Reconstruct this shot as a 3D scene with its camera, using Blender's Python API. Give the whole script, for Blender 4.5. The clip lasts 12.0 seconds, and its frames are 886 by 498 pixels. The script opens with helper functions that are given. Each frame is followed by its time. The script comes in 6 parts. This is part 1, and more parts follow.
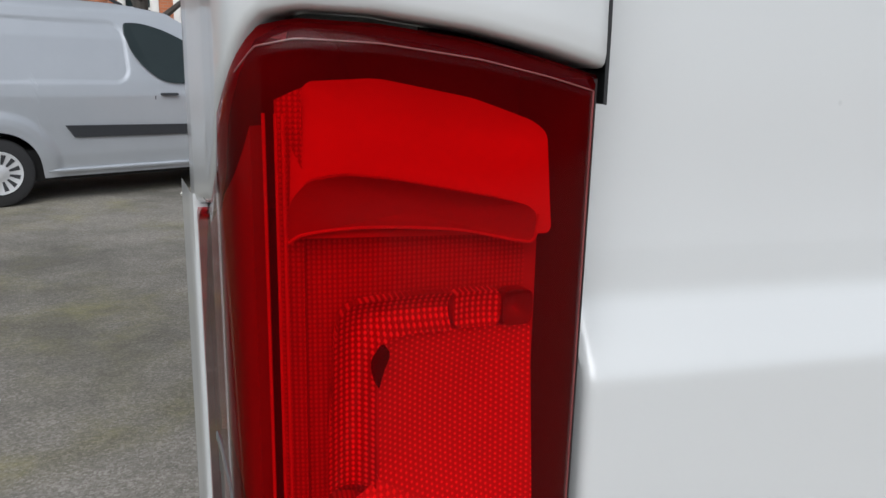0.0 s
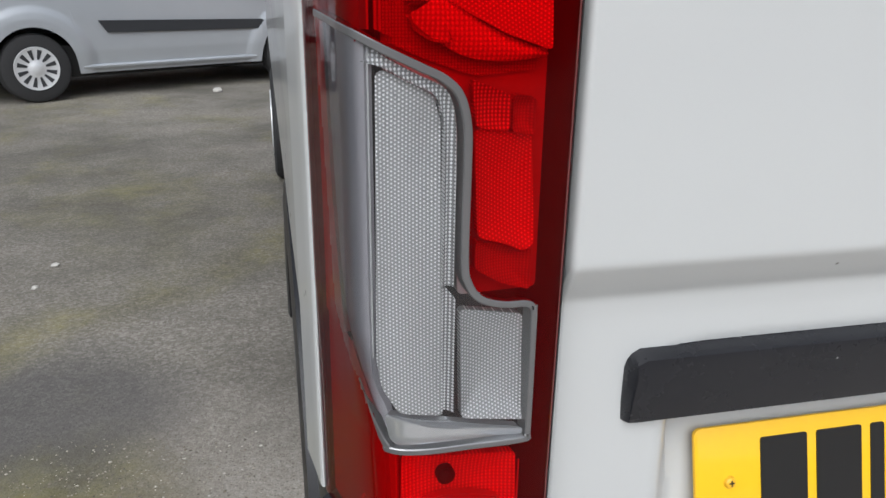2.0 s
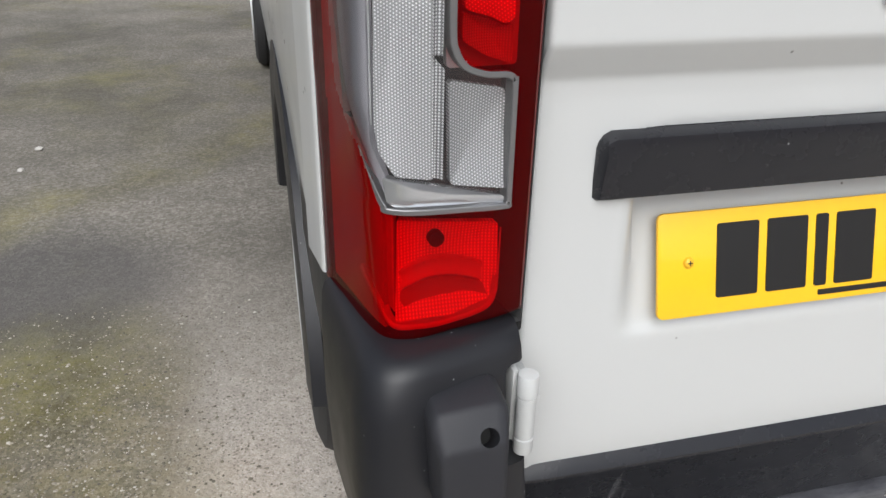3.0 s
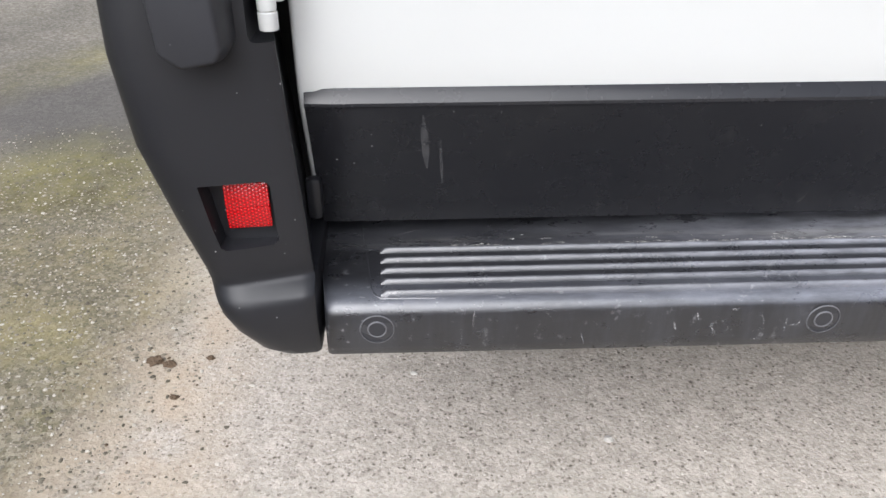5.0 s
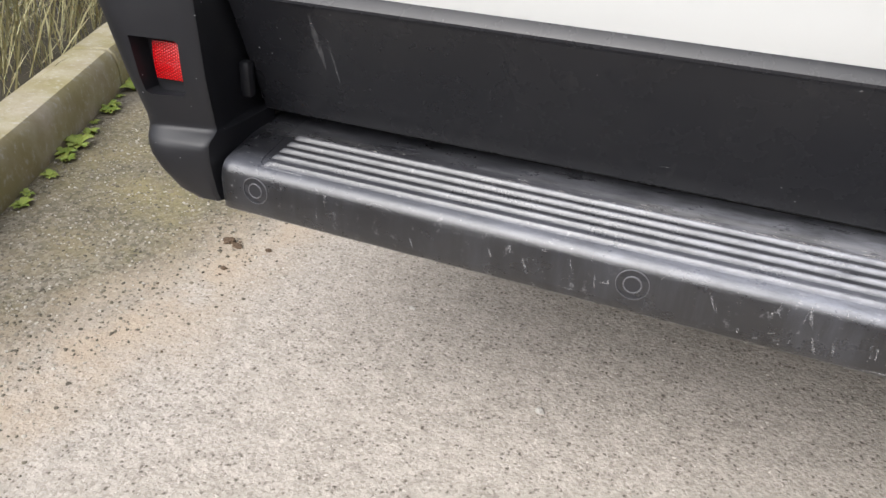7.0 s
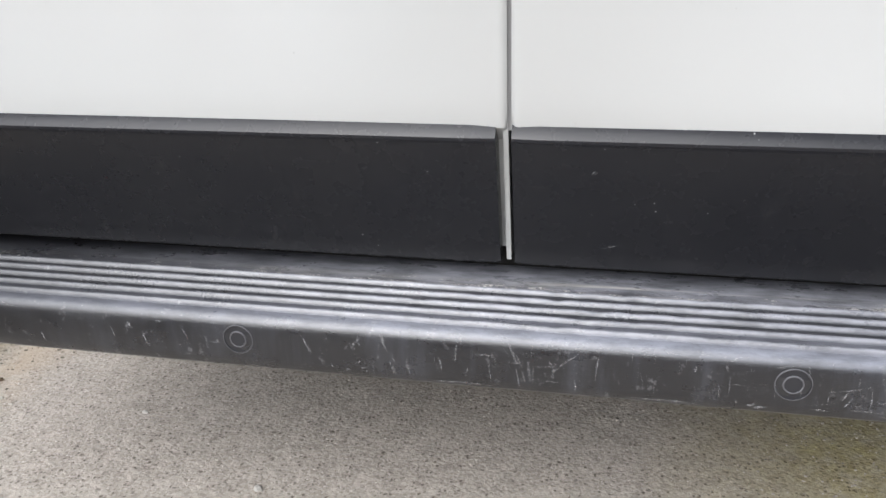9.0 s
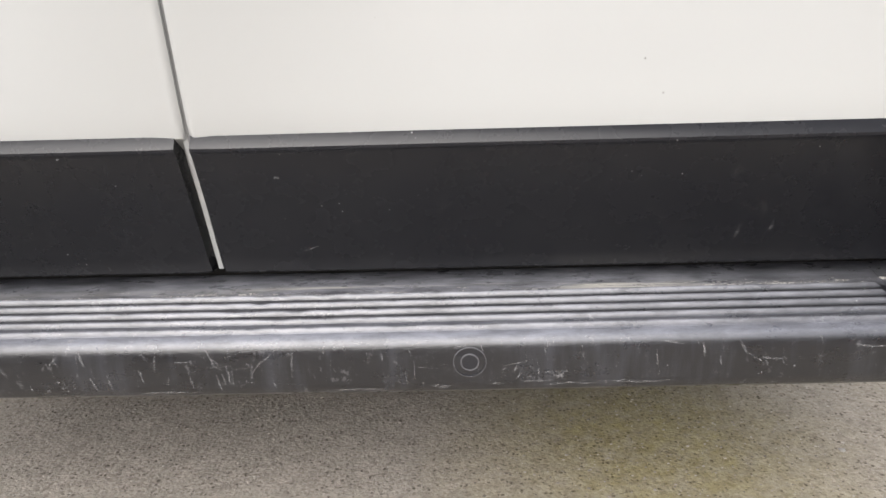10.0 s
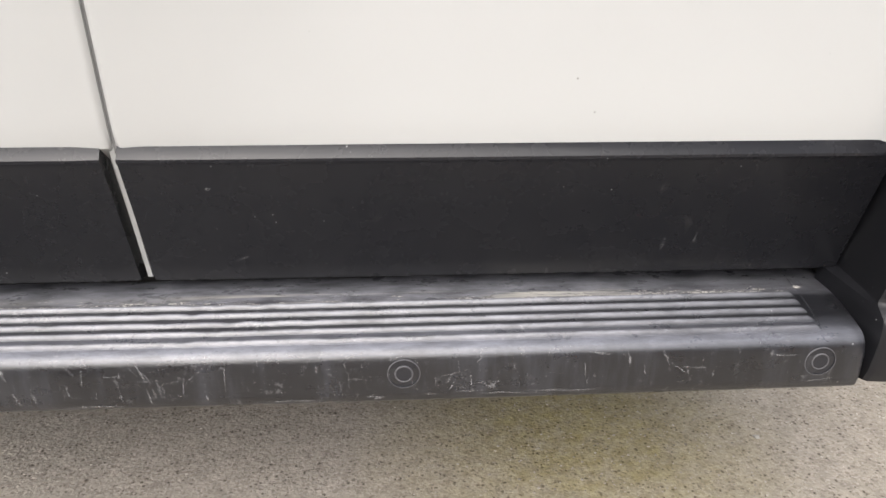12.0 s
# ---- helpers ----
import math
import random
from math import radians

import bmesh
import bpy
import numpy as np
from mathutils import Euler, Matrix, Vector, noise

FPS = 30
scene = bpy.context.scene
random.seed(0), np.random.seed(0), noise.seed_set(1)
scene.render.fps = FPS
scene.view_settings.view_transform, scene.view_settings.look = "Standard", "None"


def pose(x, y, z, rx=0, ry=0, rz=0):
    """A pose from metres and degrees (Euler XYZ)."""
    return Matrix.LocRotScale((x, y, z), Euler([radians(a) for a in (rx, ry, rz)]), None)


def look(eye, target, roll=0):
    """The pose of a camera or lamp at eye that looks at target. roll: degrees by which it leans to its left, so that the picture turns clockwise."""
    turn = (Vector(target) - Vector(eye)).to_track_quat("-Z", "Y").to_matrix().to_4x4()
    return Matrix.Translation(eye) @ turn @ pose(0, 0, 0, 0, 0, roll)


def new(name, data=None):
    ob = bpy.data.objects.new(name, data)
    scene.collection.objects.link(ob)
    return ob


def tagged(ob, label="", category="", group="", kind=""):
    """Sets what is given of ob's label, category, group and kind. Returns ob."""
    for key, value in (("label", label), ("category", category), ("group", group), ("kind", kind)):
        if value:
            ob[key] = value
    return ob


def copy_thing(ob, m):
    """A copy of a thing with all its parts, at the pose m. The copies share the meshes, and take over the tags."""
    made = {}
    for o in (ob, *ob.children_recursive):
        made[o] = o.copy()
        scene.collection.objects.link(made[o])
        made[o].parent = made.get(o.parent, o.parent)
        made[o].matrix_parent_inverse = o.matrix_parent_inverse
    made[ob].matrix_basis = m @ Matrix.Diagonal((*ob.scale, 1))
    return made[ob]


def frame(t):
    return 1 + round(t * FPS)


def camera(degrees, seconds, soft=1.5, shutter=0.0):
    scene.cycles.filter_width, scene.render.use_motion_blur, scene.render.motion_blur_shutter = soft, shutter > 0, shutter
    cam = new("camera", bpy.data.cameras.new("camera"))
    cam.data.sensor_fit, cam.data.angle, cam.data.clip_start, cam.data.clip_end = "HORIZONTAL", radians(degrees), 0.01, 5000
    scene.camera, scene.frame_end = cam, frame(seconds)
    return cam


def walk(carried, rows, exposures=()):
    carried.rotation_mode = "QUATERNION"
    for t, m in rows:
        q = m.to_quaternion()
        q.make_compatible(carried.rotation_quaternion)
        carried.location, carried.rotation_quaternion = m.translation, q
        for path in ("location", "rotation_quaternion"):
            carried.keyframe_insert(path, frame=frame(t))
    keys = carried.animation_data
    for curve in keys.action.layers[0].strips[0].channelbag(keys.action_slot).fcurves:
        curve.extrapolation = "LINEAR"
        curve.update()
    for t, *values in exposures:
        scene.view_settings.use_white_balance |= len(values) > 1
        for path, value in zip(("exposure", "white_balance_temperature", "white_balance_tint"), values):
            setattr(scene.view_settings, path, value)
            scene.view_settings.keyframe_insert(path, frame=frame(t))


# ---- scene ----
cam = camera(61.0, 12.0)
PATH = [
    (0, (-0.956, -0.254, 1.337), (-0.442, 1.622, 0.872), 1.4),
    (0.1, (-0.953, -0.263, 1.342), (-0.523, 1.639, 0.9), 1.4),
    (0.5, (-0.945, -0.314, 1.341), (-0.658, 1.624, 0.94), 1.9),
    (1, (-0.969, -0.366, 1.308), (-0.664, 1.556, 0.846), 1.7),
    (1.5, (-0.991, -0.38, 1.242), (-0.608, 1.495, 0.66), 1.3),
    (2, (-0.999, -0.397, 1.199), (-0.571, 1.432, 0.511), 0.9),
    (2.5, (-1.009, -0.436, 1.163), (-0.562, 1.344, 0.368), 0.8),
    (3, (-1.021, -0.476, 1.142), (-0.572, 1.24, 0.218), 1.3),
    (3.5, (-1.039, -0.507, 1.086), (-0.608, 1.126, 0.015), 1.7),
    (3.7, (-1.04, -0.513, 1.055), (-0.614, 1.08, -0.076), 2.4),
    (5.3, (-0.628, -0.679, 0.871), (-0.633, 1.02, -0.184), 0.6),
    (5.5, (-0.574, -0.663, 0.862), (-0.631, 1.027, -0.206), 1.3),
    (6, (-0.457, -0.648, 0.856), (-0.73, 1.008, -0.231), 2.1),
    (6.5, (-0.315, -0.72, 0.846), (-0.854, 0.883, -0.222), 3.2),
    (6.7, (-0.274, -0.735, 0.834), (-0.887, 0.853, -0.216), 3.3),
    (8.3, (-0.077, -0.745, 0.817), (-0.673, 0.999, 0.04), -0.4),
    (8.5, (-0.029, -0.746, 0.817), (-0.562, 1.026, 0.057), -0.6),
    (9, (0.081, -0.743, 0.815), (-0.286, 1.077, 0.072), -1.1),
    (9.5, (0.177, -0.749, 0.816), (-0.016, 1.103, 0.087), -1.3),
    (10, (0.285, -0.762, 0.797), (0.233, 1.116, 0.112), -1.8),
    (10.5, (0.356, -0.771, 0.792), (0.453, 1.105, 0.106), -1.8),
    (11, (0.393, -0.78, 0.789), (0.583, 1.085, 0.092), -1.4),
    (11.5, (0.399, -0.781, 0.795), (0.644, 1.073, 0.085), -1.0),
    (12, (0.287, -0.751, 0.843), (0.404, 1.094, 0.08), 0.4),
]
EXPOSURES = [(0.0, -0.06, 5950, 9), (2.0, 0.04, 6000, 9), (2.6, 0.10, 6050, 9), (3.7, 0.36, 6350, 11), (5.3, 0.62, 6050, 11), (6.7, 0.58, 6350, 11), (8.3, 0.38, 6000, 10), (9.6, 0.37, 6350, 11), (11.5, 0.34, 6750, 12), (12.0, 0.38, 6550, 12)]
walk(cam, [(t, look(eye, target, roll)) for t, eye, target, roll in PATH], EXPOSURES)

# ---- light: a bright overcast sky ----
world = bpy.data.worlds.new("overcast_sky")
scene.world = world
world.use_nodes = True
wn = world.node_tree.nodes
sky = wn.new("ShaderNodeTexSky")
sky.sky_type, sky.sun_disc = "NISHITA", False
sky.sun_elevation, sky.sun_rotation = radians(43), radians(199)
sky.air_density, sky.dust_density, sky.ozone_density = 1.0, 4.0, 1.0
soften = wn.new("ShaderNodeHueSaturation")
soften.inputs["Saturation"].default_value = 0.35
world.node_tree.links.new(sky.outputs[0], soften.inputs["Color"])
world.node_tree.links.new(soften.outputs[0], wn["Background"].inputs[0])
wn["Background"].inputs[1].default_value = 0.13
sun = new("sun", bpy.data.lights.new("sun", "SUN"))
sun.data.energy, sun.data.angle, sun.data.color = 2.55, radians(64), (1.0, 0.97, 0.93)
sun.matrix_world = look((-1.7, -5.0, 4.9), (0, 0, 0))


# ---- materials ----
class Mat:
    """A node material with short ways to add textures."""

    def __init__(self, name, color=(0.5, 0.5, 0.5), rough=0.5, metal=0.0, coat=0.0, spec=0.5):
        self.m = bpy.data.materials.new(name)
        self.m.use_nodes = True
        self.n, self.l = self.m.node_tree.nodes, self.m.node_tree.links
        self.b = self.n["Principled BSDF"]
        self.b.inputs["Base Color"].default_value = (*color, 1)
        self.b.inputs["Roughness"].default_value = rough
        self.b.inputs["Metallic"].default_value = metal
        self.b.inputs["Coat Weight"].default_value = coat
        self.b.inputs["Coat Roughness"].default_value = 0.08
        self.b.inputs["Specular IOR Level"].default_value = spec
        self.co = self.n.new("ShaderNodeTexCoord").outputs["Object"]

    def put(self, value, socket):
        if isinstance(value, (int, float)):
            socket.default_value = value
        elif isinstance(value, tuple):
            socket.default_value = (*value, 1) if len(socket.default_value) == 4 and len(value) == 3 else value
        else:
            self.l.new(value, socket)

    def scaled(self, scale, co=None, shift=(0, 0, 0), turn=0.0):
        node = self.n.new("ShaderNodeMapping")
        node.inputs["Scale"].default_value = scale
        node.inputs["Location"].default_value = shift
        node.inputs["Rotation"].default_value = (0, 0, turn)
        self.l.new(co or self.co, node.inputs[0])
        return node.outputs[0]

    def noise(self, scale, detail=4.0, rough=0.6, co=None):
        node = self.n.new("ShaderNodeTexNoise")
        node.inputs["Scale"].default_value, node.inputs["Detail"].default_value = scale, detail
        node.inputs["Roughness"].default_value = rough
        self.l.new(co or self.co, node.inputs["Vector"])
        return node.outputs[0]

    def cells(self, scale, feature="F1", out="Distance", co=None, rand=1.0):
        node = self.n.new("ShaderNodeTexVoronoi")
        node.feature = feature
        node.inputs["Scale"].default_value, node.inputs["Randomness"].default_value = scale, rand
        self.l.new(co or self.co, node.inputs["Vector"])
        return node.outputs[out]

    def ramp(self, value, *stops):
        node = self.n.new("ShaderNodeValToRGB")
        el = node.color_ramp.elements
        while len(el) < len(stops):
            el.new(0.5)
        for e, (p, c) in zip(el, stops):
            e.position = p
            e.color = (c, c, c, 1) if isinstance(c, (int, float)) else (*c, 1)
        self.l.new(value, node.inputs[0])
        return node.outputs[0]

    def math(self, op, a, b=0.0, c=0.0):
        node = self.n.new("ShaderNodeMath")
        node.operation = op
        for v, s in zip((a, b, c), node.inputs):
            self.put(v, s)
        return node.outputs[0]

    def mix(self, fac, a, b, kind="MIX"):
        node = self.n.new("ShaderNodeMix")
        node.data_type, node.blend_type = "RGBA", kind
        self.put(fac, node.inputs[0])
        self.put(a, node.inputs[6])
        self.put(b, node.inputs[7])
        return node.outputs[2]

    def axis(self, co=None):
        node = self.n.new("ShaderNodeSeparateXYZ")
        self.l.new(co or self.co, node.inputs[0])
        return node.outputs

    def color(self, value):
        self.put(value, self.b.inputs["Base Color"])
        return self

    def rough(self, value):
        self.put(value, self.b.inputs["Roughness"])
        return self

    def bump(self, height, strength=0.3, dist=0.001):
        node = self.n.new("ShaderNodeBump")
        node.inputs["Strength"].default_value, node.inputs["Distance"].default_value = strength, dist
        self.l.new(height, node.inputs["Height"])
        last = self.b.inputs["Normal"].links
        if last:
            self.l.new(last[0].from_socket, node.inputs["Normal"])
        self.l.new(node.outputs[0], self.b.inputs["Normal"])
        return self


def white_paint():
    k = Mat("white_van_paint", (0.78, 0.79, 0.78), 0.3, coat=0.6)
    film = k.noise(3.0, 5)
    k.color(k.mix(k.ramp(film, (0.35, 0.0), (0.75, 0.35)), (0.48, 0.49, 0.485), (0.44, 0.44, 0.43)))
    k.rough(k.ramp(k.noise(9.0, 4), (0.3, 0.26), (0.7, 0.4)))
    return k.m


def speckled_paint():
    k = Mat("white_door_paint", (0.78, 0.79, 0.78), 0.3, coat=0.6)
    film = k.mix(k.ramp(k.noise(2.5, 5), (0.35, 0.0), (0.75, 0.3)), (0.48, 0.49, 0.485), (0.44, 0.44, 0.43))
    speck = k.ramp(k.cells(30.0), (0.02, 1.0), (0.055, 0.0))
    few = k.ramp(k.noise(6.0, 2), (0.50, 0.0), (0.56, 1.0))
    k.color(k.mix(k.math("MULTIPLY", speck, few), film, (0.12, 0.11, 0.10)))
    k.rough(k.ramp(k.noise(9.0, 4), (0.3, 0.28), (0.7, 0.42)))
    return k.m


def black_plastic(name, base=0.028, rough=0.5, gloss=0.5):
    """Grained dark grey plastic with dust specks."""
    k = Mat(name, (base, base, base * 1.04), rough, spec=gloss)
    dust = k.ramp(k.noise(7.0, 6), (0.4, 0.0), (0.8, 0.5))
    speck = k.ramp(k.cells(55.0), (0.02, 1.0), (0.06, 0.0))
    few = k.ramp(k.noise(4.0, 3), (0.50, 0.0), (0.60, 1.0))
    low = (base * 0.92, base * 0.95, base * 1.15)
    high = (base * 1.5, base * 1.5, base * 1.6)
    c = k.mix(dust, low, high)
    c = k.mix(k.math("MULTIPLY", speck, few), c, (0.42, 0.42, 0.42))
    k.color(c)
    k.rough(k.ramp(k.noise(22.0, 5), (0.3, rough - 0.03), (0.7, rough + 0.05)))
    k.bump(k.noise(1400.0, 2), 0.06, 0.0003)
    return k


def trim_plastic():
    k = black_plastic("door_trim_plastic", 0.015, 0.26)
    c = k.b.inputs["Base Color"].links[0].from_socket
    k.b.inputs["Specular IOR Level"].default_value = 0.4
    streak = k.noise(40.0, 3, co=k.scaled((1.0, 1.0, 0.10)))
    k.color(k.mix(k.ramp(streak, (0.66, 0.0), (0.85, 0.12)), c, (0.25, 0.24, 0.23)))
    return k.m


def step_plastic():
    """Worn step: crests and front edge pale from wear and painted-in sky highlight, hazy scraped patches on its face.
    """
    k = black_plastic("scuffed_step_plastic", 0.0125, 0.27)
    k.b.inputs["Specular IOR Level"].default_value = 0.8
    c = k.b.inputs["Base Color"].links[0].from_socket
    x, y, z = k.axis()
    over = k.math("SUBTRACT", z, k.math("ADD", k.math("MULTIPLY", y, 0.106), 0.4458))
    crest = k.ramp(over, (0.0022, 0.0), (0.0046, 1.0))
    top = k.ramp(z, (0.4395, 0.0), (0.4435, 1.0))
    off = k.math("ABSOLUTE", k.math("SUBTRACT", x, 0.20))
    middle = k.ramp(k.math("ADD", off, k.math("MULTIPLY", k.noise(3.0, 4), 0.3)), (0.36, 1.0), (0.95, 0.12))
    film = k.ramp(k.noise(60.0, 6, 0.75, co=k.scaled((0.3, 1.0, 1.0))), (0.36, 0.3), (0.62, 1.0))
    back = k.ramp(y, (0.035, 0.06), (0.045, 1.0))
    a = k.math("MULTIPLY", k.math("MULTIPLY", film, middle), k.math("MULTIPLY", top, k.math("MAXIMUM", back, k.math("MULTIPLY", crest, 1.0))))
    c = k.mix(k.math("MULTIPLY", a, 0.62), c, (0.345, 0.35, 0.39))
    # crests pale from wear, and from the sky highlight painted into them
    c = k.mix(k.math("MULTIPLY", crest, k.math("MULTIPLY", k.ramp(film, (0.3, 0.25), (1.0, 0.6)), k.ramp(middle, (0.1, 0.35), (1.0, 1.0)))), c, (0.33, 0.34, 0.38))
    # the rounded front edge: wear, and its bluish sky highlight painted in
    edge = k.math("MULTIPLY", k.ramp(z, (0.4300, 0.0), (0.4365, 1.0), (0.4410, 1.0), (0.4440, 0.0)), k.ramp(y, (-0.0400, 1.0), (-0.0350, 0.0)))
    c = k.mix(k.math("MULTIPLY", edge, k.math("MULTIPLY", k.ramp(film, (0.3, 0.5), (1.0, 1.0)), k.ramp(middle, (0.0, 0.20), (1.0, 0.62)))), c, (0.33, 0.345, 0.40))
    pale = k.ramp(k.noise(26.0, 5, 0.7, co=k.scaled((0.10, 1.5, 1.0))), (0.50, 0.0), (0.60, 1.0))
    behind = k.math("MULTIPLY", k.ramp(y, (0.037, 0.0), (0.043, 1.0), (0.059, 1.0), (0.065, 0.0)), top)
    c = k.mix(k.math("MULTIPLY", k.math("MULTIPLY", pale, k.math("MULTIPLY", behind, k.ramp(x, (0.0, 0.15), (0.12, 1.0)))), 0.7), c, (0.60, 0.58, 0.52))
    face = k.math("SUBTRACT", 1.0, top)
    haze = k.math("MULTIPLY", k.ramp(k.noise(14.0, 6, 0.72, co=k.scaled((1.6, 1.0, 0.22))), (0.46, 0.0), (0.74, 0.17)), k.math("MULTIPLY", face, k.ramp(middle, (0.0, 0.35), (1.0, 1.0))))
    c = k.mix(haze, c, (0.235, 0.25, 0.30))
    fine = k.ramp(k.noise(150.0, 4, 0.75, co=k.scaled((0.5, 1.0, 0.4))), (0.60, 0.0), (0.68, 0.6))
    c = k.mix(k.math("MULTIPLY", fine, k.ramp(k.noise(5.0, 4), (0.45, 0.0), (0.65, 1.0))), c, (0.30, 0.30, 0.31))
    k.color(c)
    k.rough(k.ramp(k.noise(30.0, 6, 0.7, co=k.scaled((0.6, 1.0, 1.0))), (0.3, 0.22), (0.7, 0.40)))
    k.bump(k.noise(220.0, 5, 0.7, co=k.scaled((0.4, 1.0, 1.0))), 0.25, 0.0012)
    return k.m


def scuff(name, tone, much):
    """Torn pale plastic, broken up along its length."""
    k = Mat(name, tone, 0.5)
    k.put(k.ramp(k.noise(300.0, 4, 0.7), (0.38, 0.0), (0.62, much)), k.b.inputs["Alpha"])
    return k.m


def asphalt():
    """Worn tarmac with pale grit, dark patches and moss."""
    k = Mat("worn_tarmac", (0.2, 0.19, 0.17), 0.9, spec=0.25)
    x, y, z = k.axis()
    wob = k.math("MULTIPLY", k.math("SUBTRACT", k.noise(1.3, 5), 0.5), 0.9)
    drift_co = k.n.new("ShaderNodeTexNoise")
    drift_co.inputs["Scale"].default_value = 140.0
    k.l.new(k.co, drift_co.inputs["Vector"])
    warp = k.n.new("ShaderNodeVectorMath")
    warp.operation = "MULTIPLY_ADD"
    k.l.new(drift_co.outputs[1], warp.inputs[0])
    warp.inputs[1].default_value = (0.009, 0.009, 0.0)
    k.l.new(k.co, warp.inputs[2])
    uneven = warp.outputs[0]

    def tone(scale):
        pick = k.n.new("ShaderNodeSeparateColor")
        k.l.new(k.cells(scale, out="Color", co=uneven), pick.inputs[0])
        return pick.outputs[0]

    def specks(scale, size, share, colour, onto, weight=0.8):
        """Scattered grains and pits of uneven outline."""
        near = k.cells(scale, co=uneven)
        grain = k.math("MULTIPLY", k.ramp(near, (size * 0.3, weight), (size, 0.0)), k.ramp(tone(scale), (share - 0.04, 1.0), (share + 0.04, 0.0)))
        return k.mix(grain, onto, colour)

    fine = k.ramp(tone(190.0), (0.0, (0.31, 0.275, 0.235)), (0.25, (0.45, 0.408, 0.358)), (0.75, (0.53, 0.486, 0.430)), (1.0, (0.60, 0.552, 0.494)))
    fine = k.mix(k.ramp(k.noise(420.0, 3, 0.7), (0.38, 0.0), (0.62, 0.6)), fine, (0.40, 0.364, 0.316))
    fine = k.mix(k.ramp(k.noise(26.0, 4, 0.65), (0.42, 0.0), (0.66, 0.35)), fine, (0.24, 0.215, 0.18))
    # dark specks include pits, with the pits' shade put into the colour
    fine = specks(130.0, 0.46, 0.26, (0.085, 0.070, 0.054), fine, 0.85)
    fine = specks(80.0, 0.30, 0.07, (0.08, 0.068, 0.05), fine, 0.85)
    fine = specks(110.0, 0.30, 0.06, (0.68, 0.64, 0.58), fine, 0.8)
    fine = specks(230.0, 0.45, 0.10, (0.64, 0.60, 0.54), fine, 0.7)
    rough_mix = k.ramp(tone(115.0), (0.0, (0.135, 0.120, 0.093)), (0.5, (0.235, 0.210, 0.165)), (1.0, (0.38, 0.345, 0.28)))
    rough_mix = k.mix(k.ramp(k.noise(300.0, 4, 0.7), (0.35, 0.0), (0.65, 0.5)), rough_mix, (0.18, 0.160, 0.124))
    rough_mix = k.mix(k.ramp(k.noise(7.0, 5, 0.7), (0.44, 0.0), (0.62, 0.55)), rough_mix, (0.27, 0.225, 0.150))
    rough_mix = specks(120.0, 0.46, 0.18, (0.48, 0.44, 0.37), rough_mix, 0.8)
    rough_mix = specks(65.0, 0.34, 0.12, (0.58, 0.54, 0.48), rough_mix, 0.8)
    rough_mix = specks(120.0, 0.52, 0.30, (0.055, 0.050, 0.038), rough_mix)
    # the older, coarser surface towards the kerb
    side = k.math("ADD", k.math("MULTIPLY", x, -1.0), k.math("MULTIPLY", wob, 0.5))
    ends = k.ramp(k.math("ADD", k.math("MULTIPLY", y, 0.25), k.math("MULTIPLY", wob, 0.15)), (0.26, 1.0), (0.38, 0.15))
    old = k.math("MULTIPLY", k.ramp(k.math("MULTIPLY", side, 0.25), (0.285, 0.0), (0.325, 1.0)), ends)
    c = k.mix(old, fine, rough_mix)
    away = k.ramp(k.math("ADD", k.math("MULTIPLY", y, 0.2), k.math("MULTIPLY", wob, 0.2)), (0.15, 0.0), (0.36, 0.85))
    c = k.mix(away, c, k.ramp(tone(105.0), (0.0, (0.115, 0.106, 0.089)), (0.6, (0.180, 0.167, 0.142)), (1.0, (0.27, 0.253, 0.224))))
    c = k.mix(k.math("MULTIPLY", k.ramp(k.noise(0.7, 6, 0.65), (0.42, 0.0), (0.62, 0.75)), away), c, (0.065, 0.061, 0.050))

    def spot(cx, cy, size, wob_by, soft=0.25):
        """A patch round a place, with an uneven edge."""
        dx, dy = k.math("SUBTRACT", x, cx), k.math("SUBTRACT", y, cy)
        d = k.math("SQRT", k.math("ADD", k.math("MULTIPLY", dx, dx), k.math("MULTIPLY", dy, dy)))
        return k.ramp(k.math("ADD", d, k.math("MULTIPLY", wob, wob_by)), (max(0.0, size - soft), 1.0), (size, 0.0))

    # dark damp tarmac, then moss: a broken band across, patches towards the kerb, one behind the van
    c = k.mix(k.math("MULTIPLY", spot(-1.72, 1.62, 0.52, 0.5), 0.65), c, (0.07, 0.068, 0.07))
    line = k.math("SUBTRACT", y, k.math("ADD", k.math("MULTIPLY", x, 1.0), 4.02))
    band = k.math("ABSOLUTE", k.math("ADD", line, k.math("MULTIPLY", wob, 0.8)))
    band = k.math("MULTIPLY", k.ramp(band, (0.04, 0.72), (0.34, 0.0)), k.ramp(k.noise(2.2, 5, 0.7), (0.36, 0.1), (0.56, 1.0)))
    patch = k.math("MULTIPLY", k.ramp(k.noise(2.6, 6, 0.7), (0.53, 0.0), (0.66, 0.85)), old)
    verge_moss = k.math("MAXIMUM", spot(-1.62, 1.16, 0.42, 0.5), k.math("MULTIPLY", spot(-1.55, 0.55, 0.5, 0.9), 0.6))
    yard = k.ramp(k.noise(0.9, 6, 0.7), (0.48, 0.0), (0.64, 0.6))
    yard = k.math("MULTIPLY", yard, k.ramp(k.math("MULTIPLY", y, 0.2), (0.5, 0.0), (0.75, 1.0)))
    right = k.ramp(k.math("ADD", x, wob), (0.5, 0.0), (0.95, 0.14))
    moss = k.math("MAXIMUM", k.math("MAXIMUM", band, patch), k.math("MAXIMUM", spot(0.62, 0.40, 0.44, 0.32, 0.34), k.math("MAXIMUM", right, k.math("MAXIMUM", verge_moss, yard))))
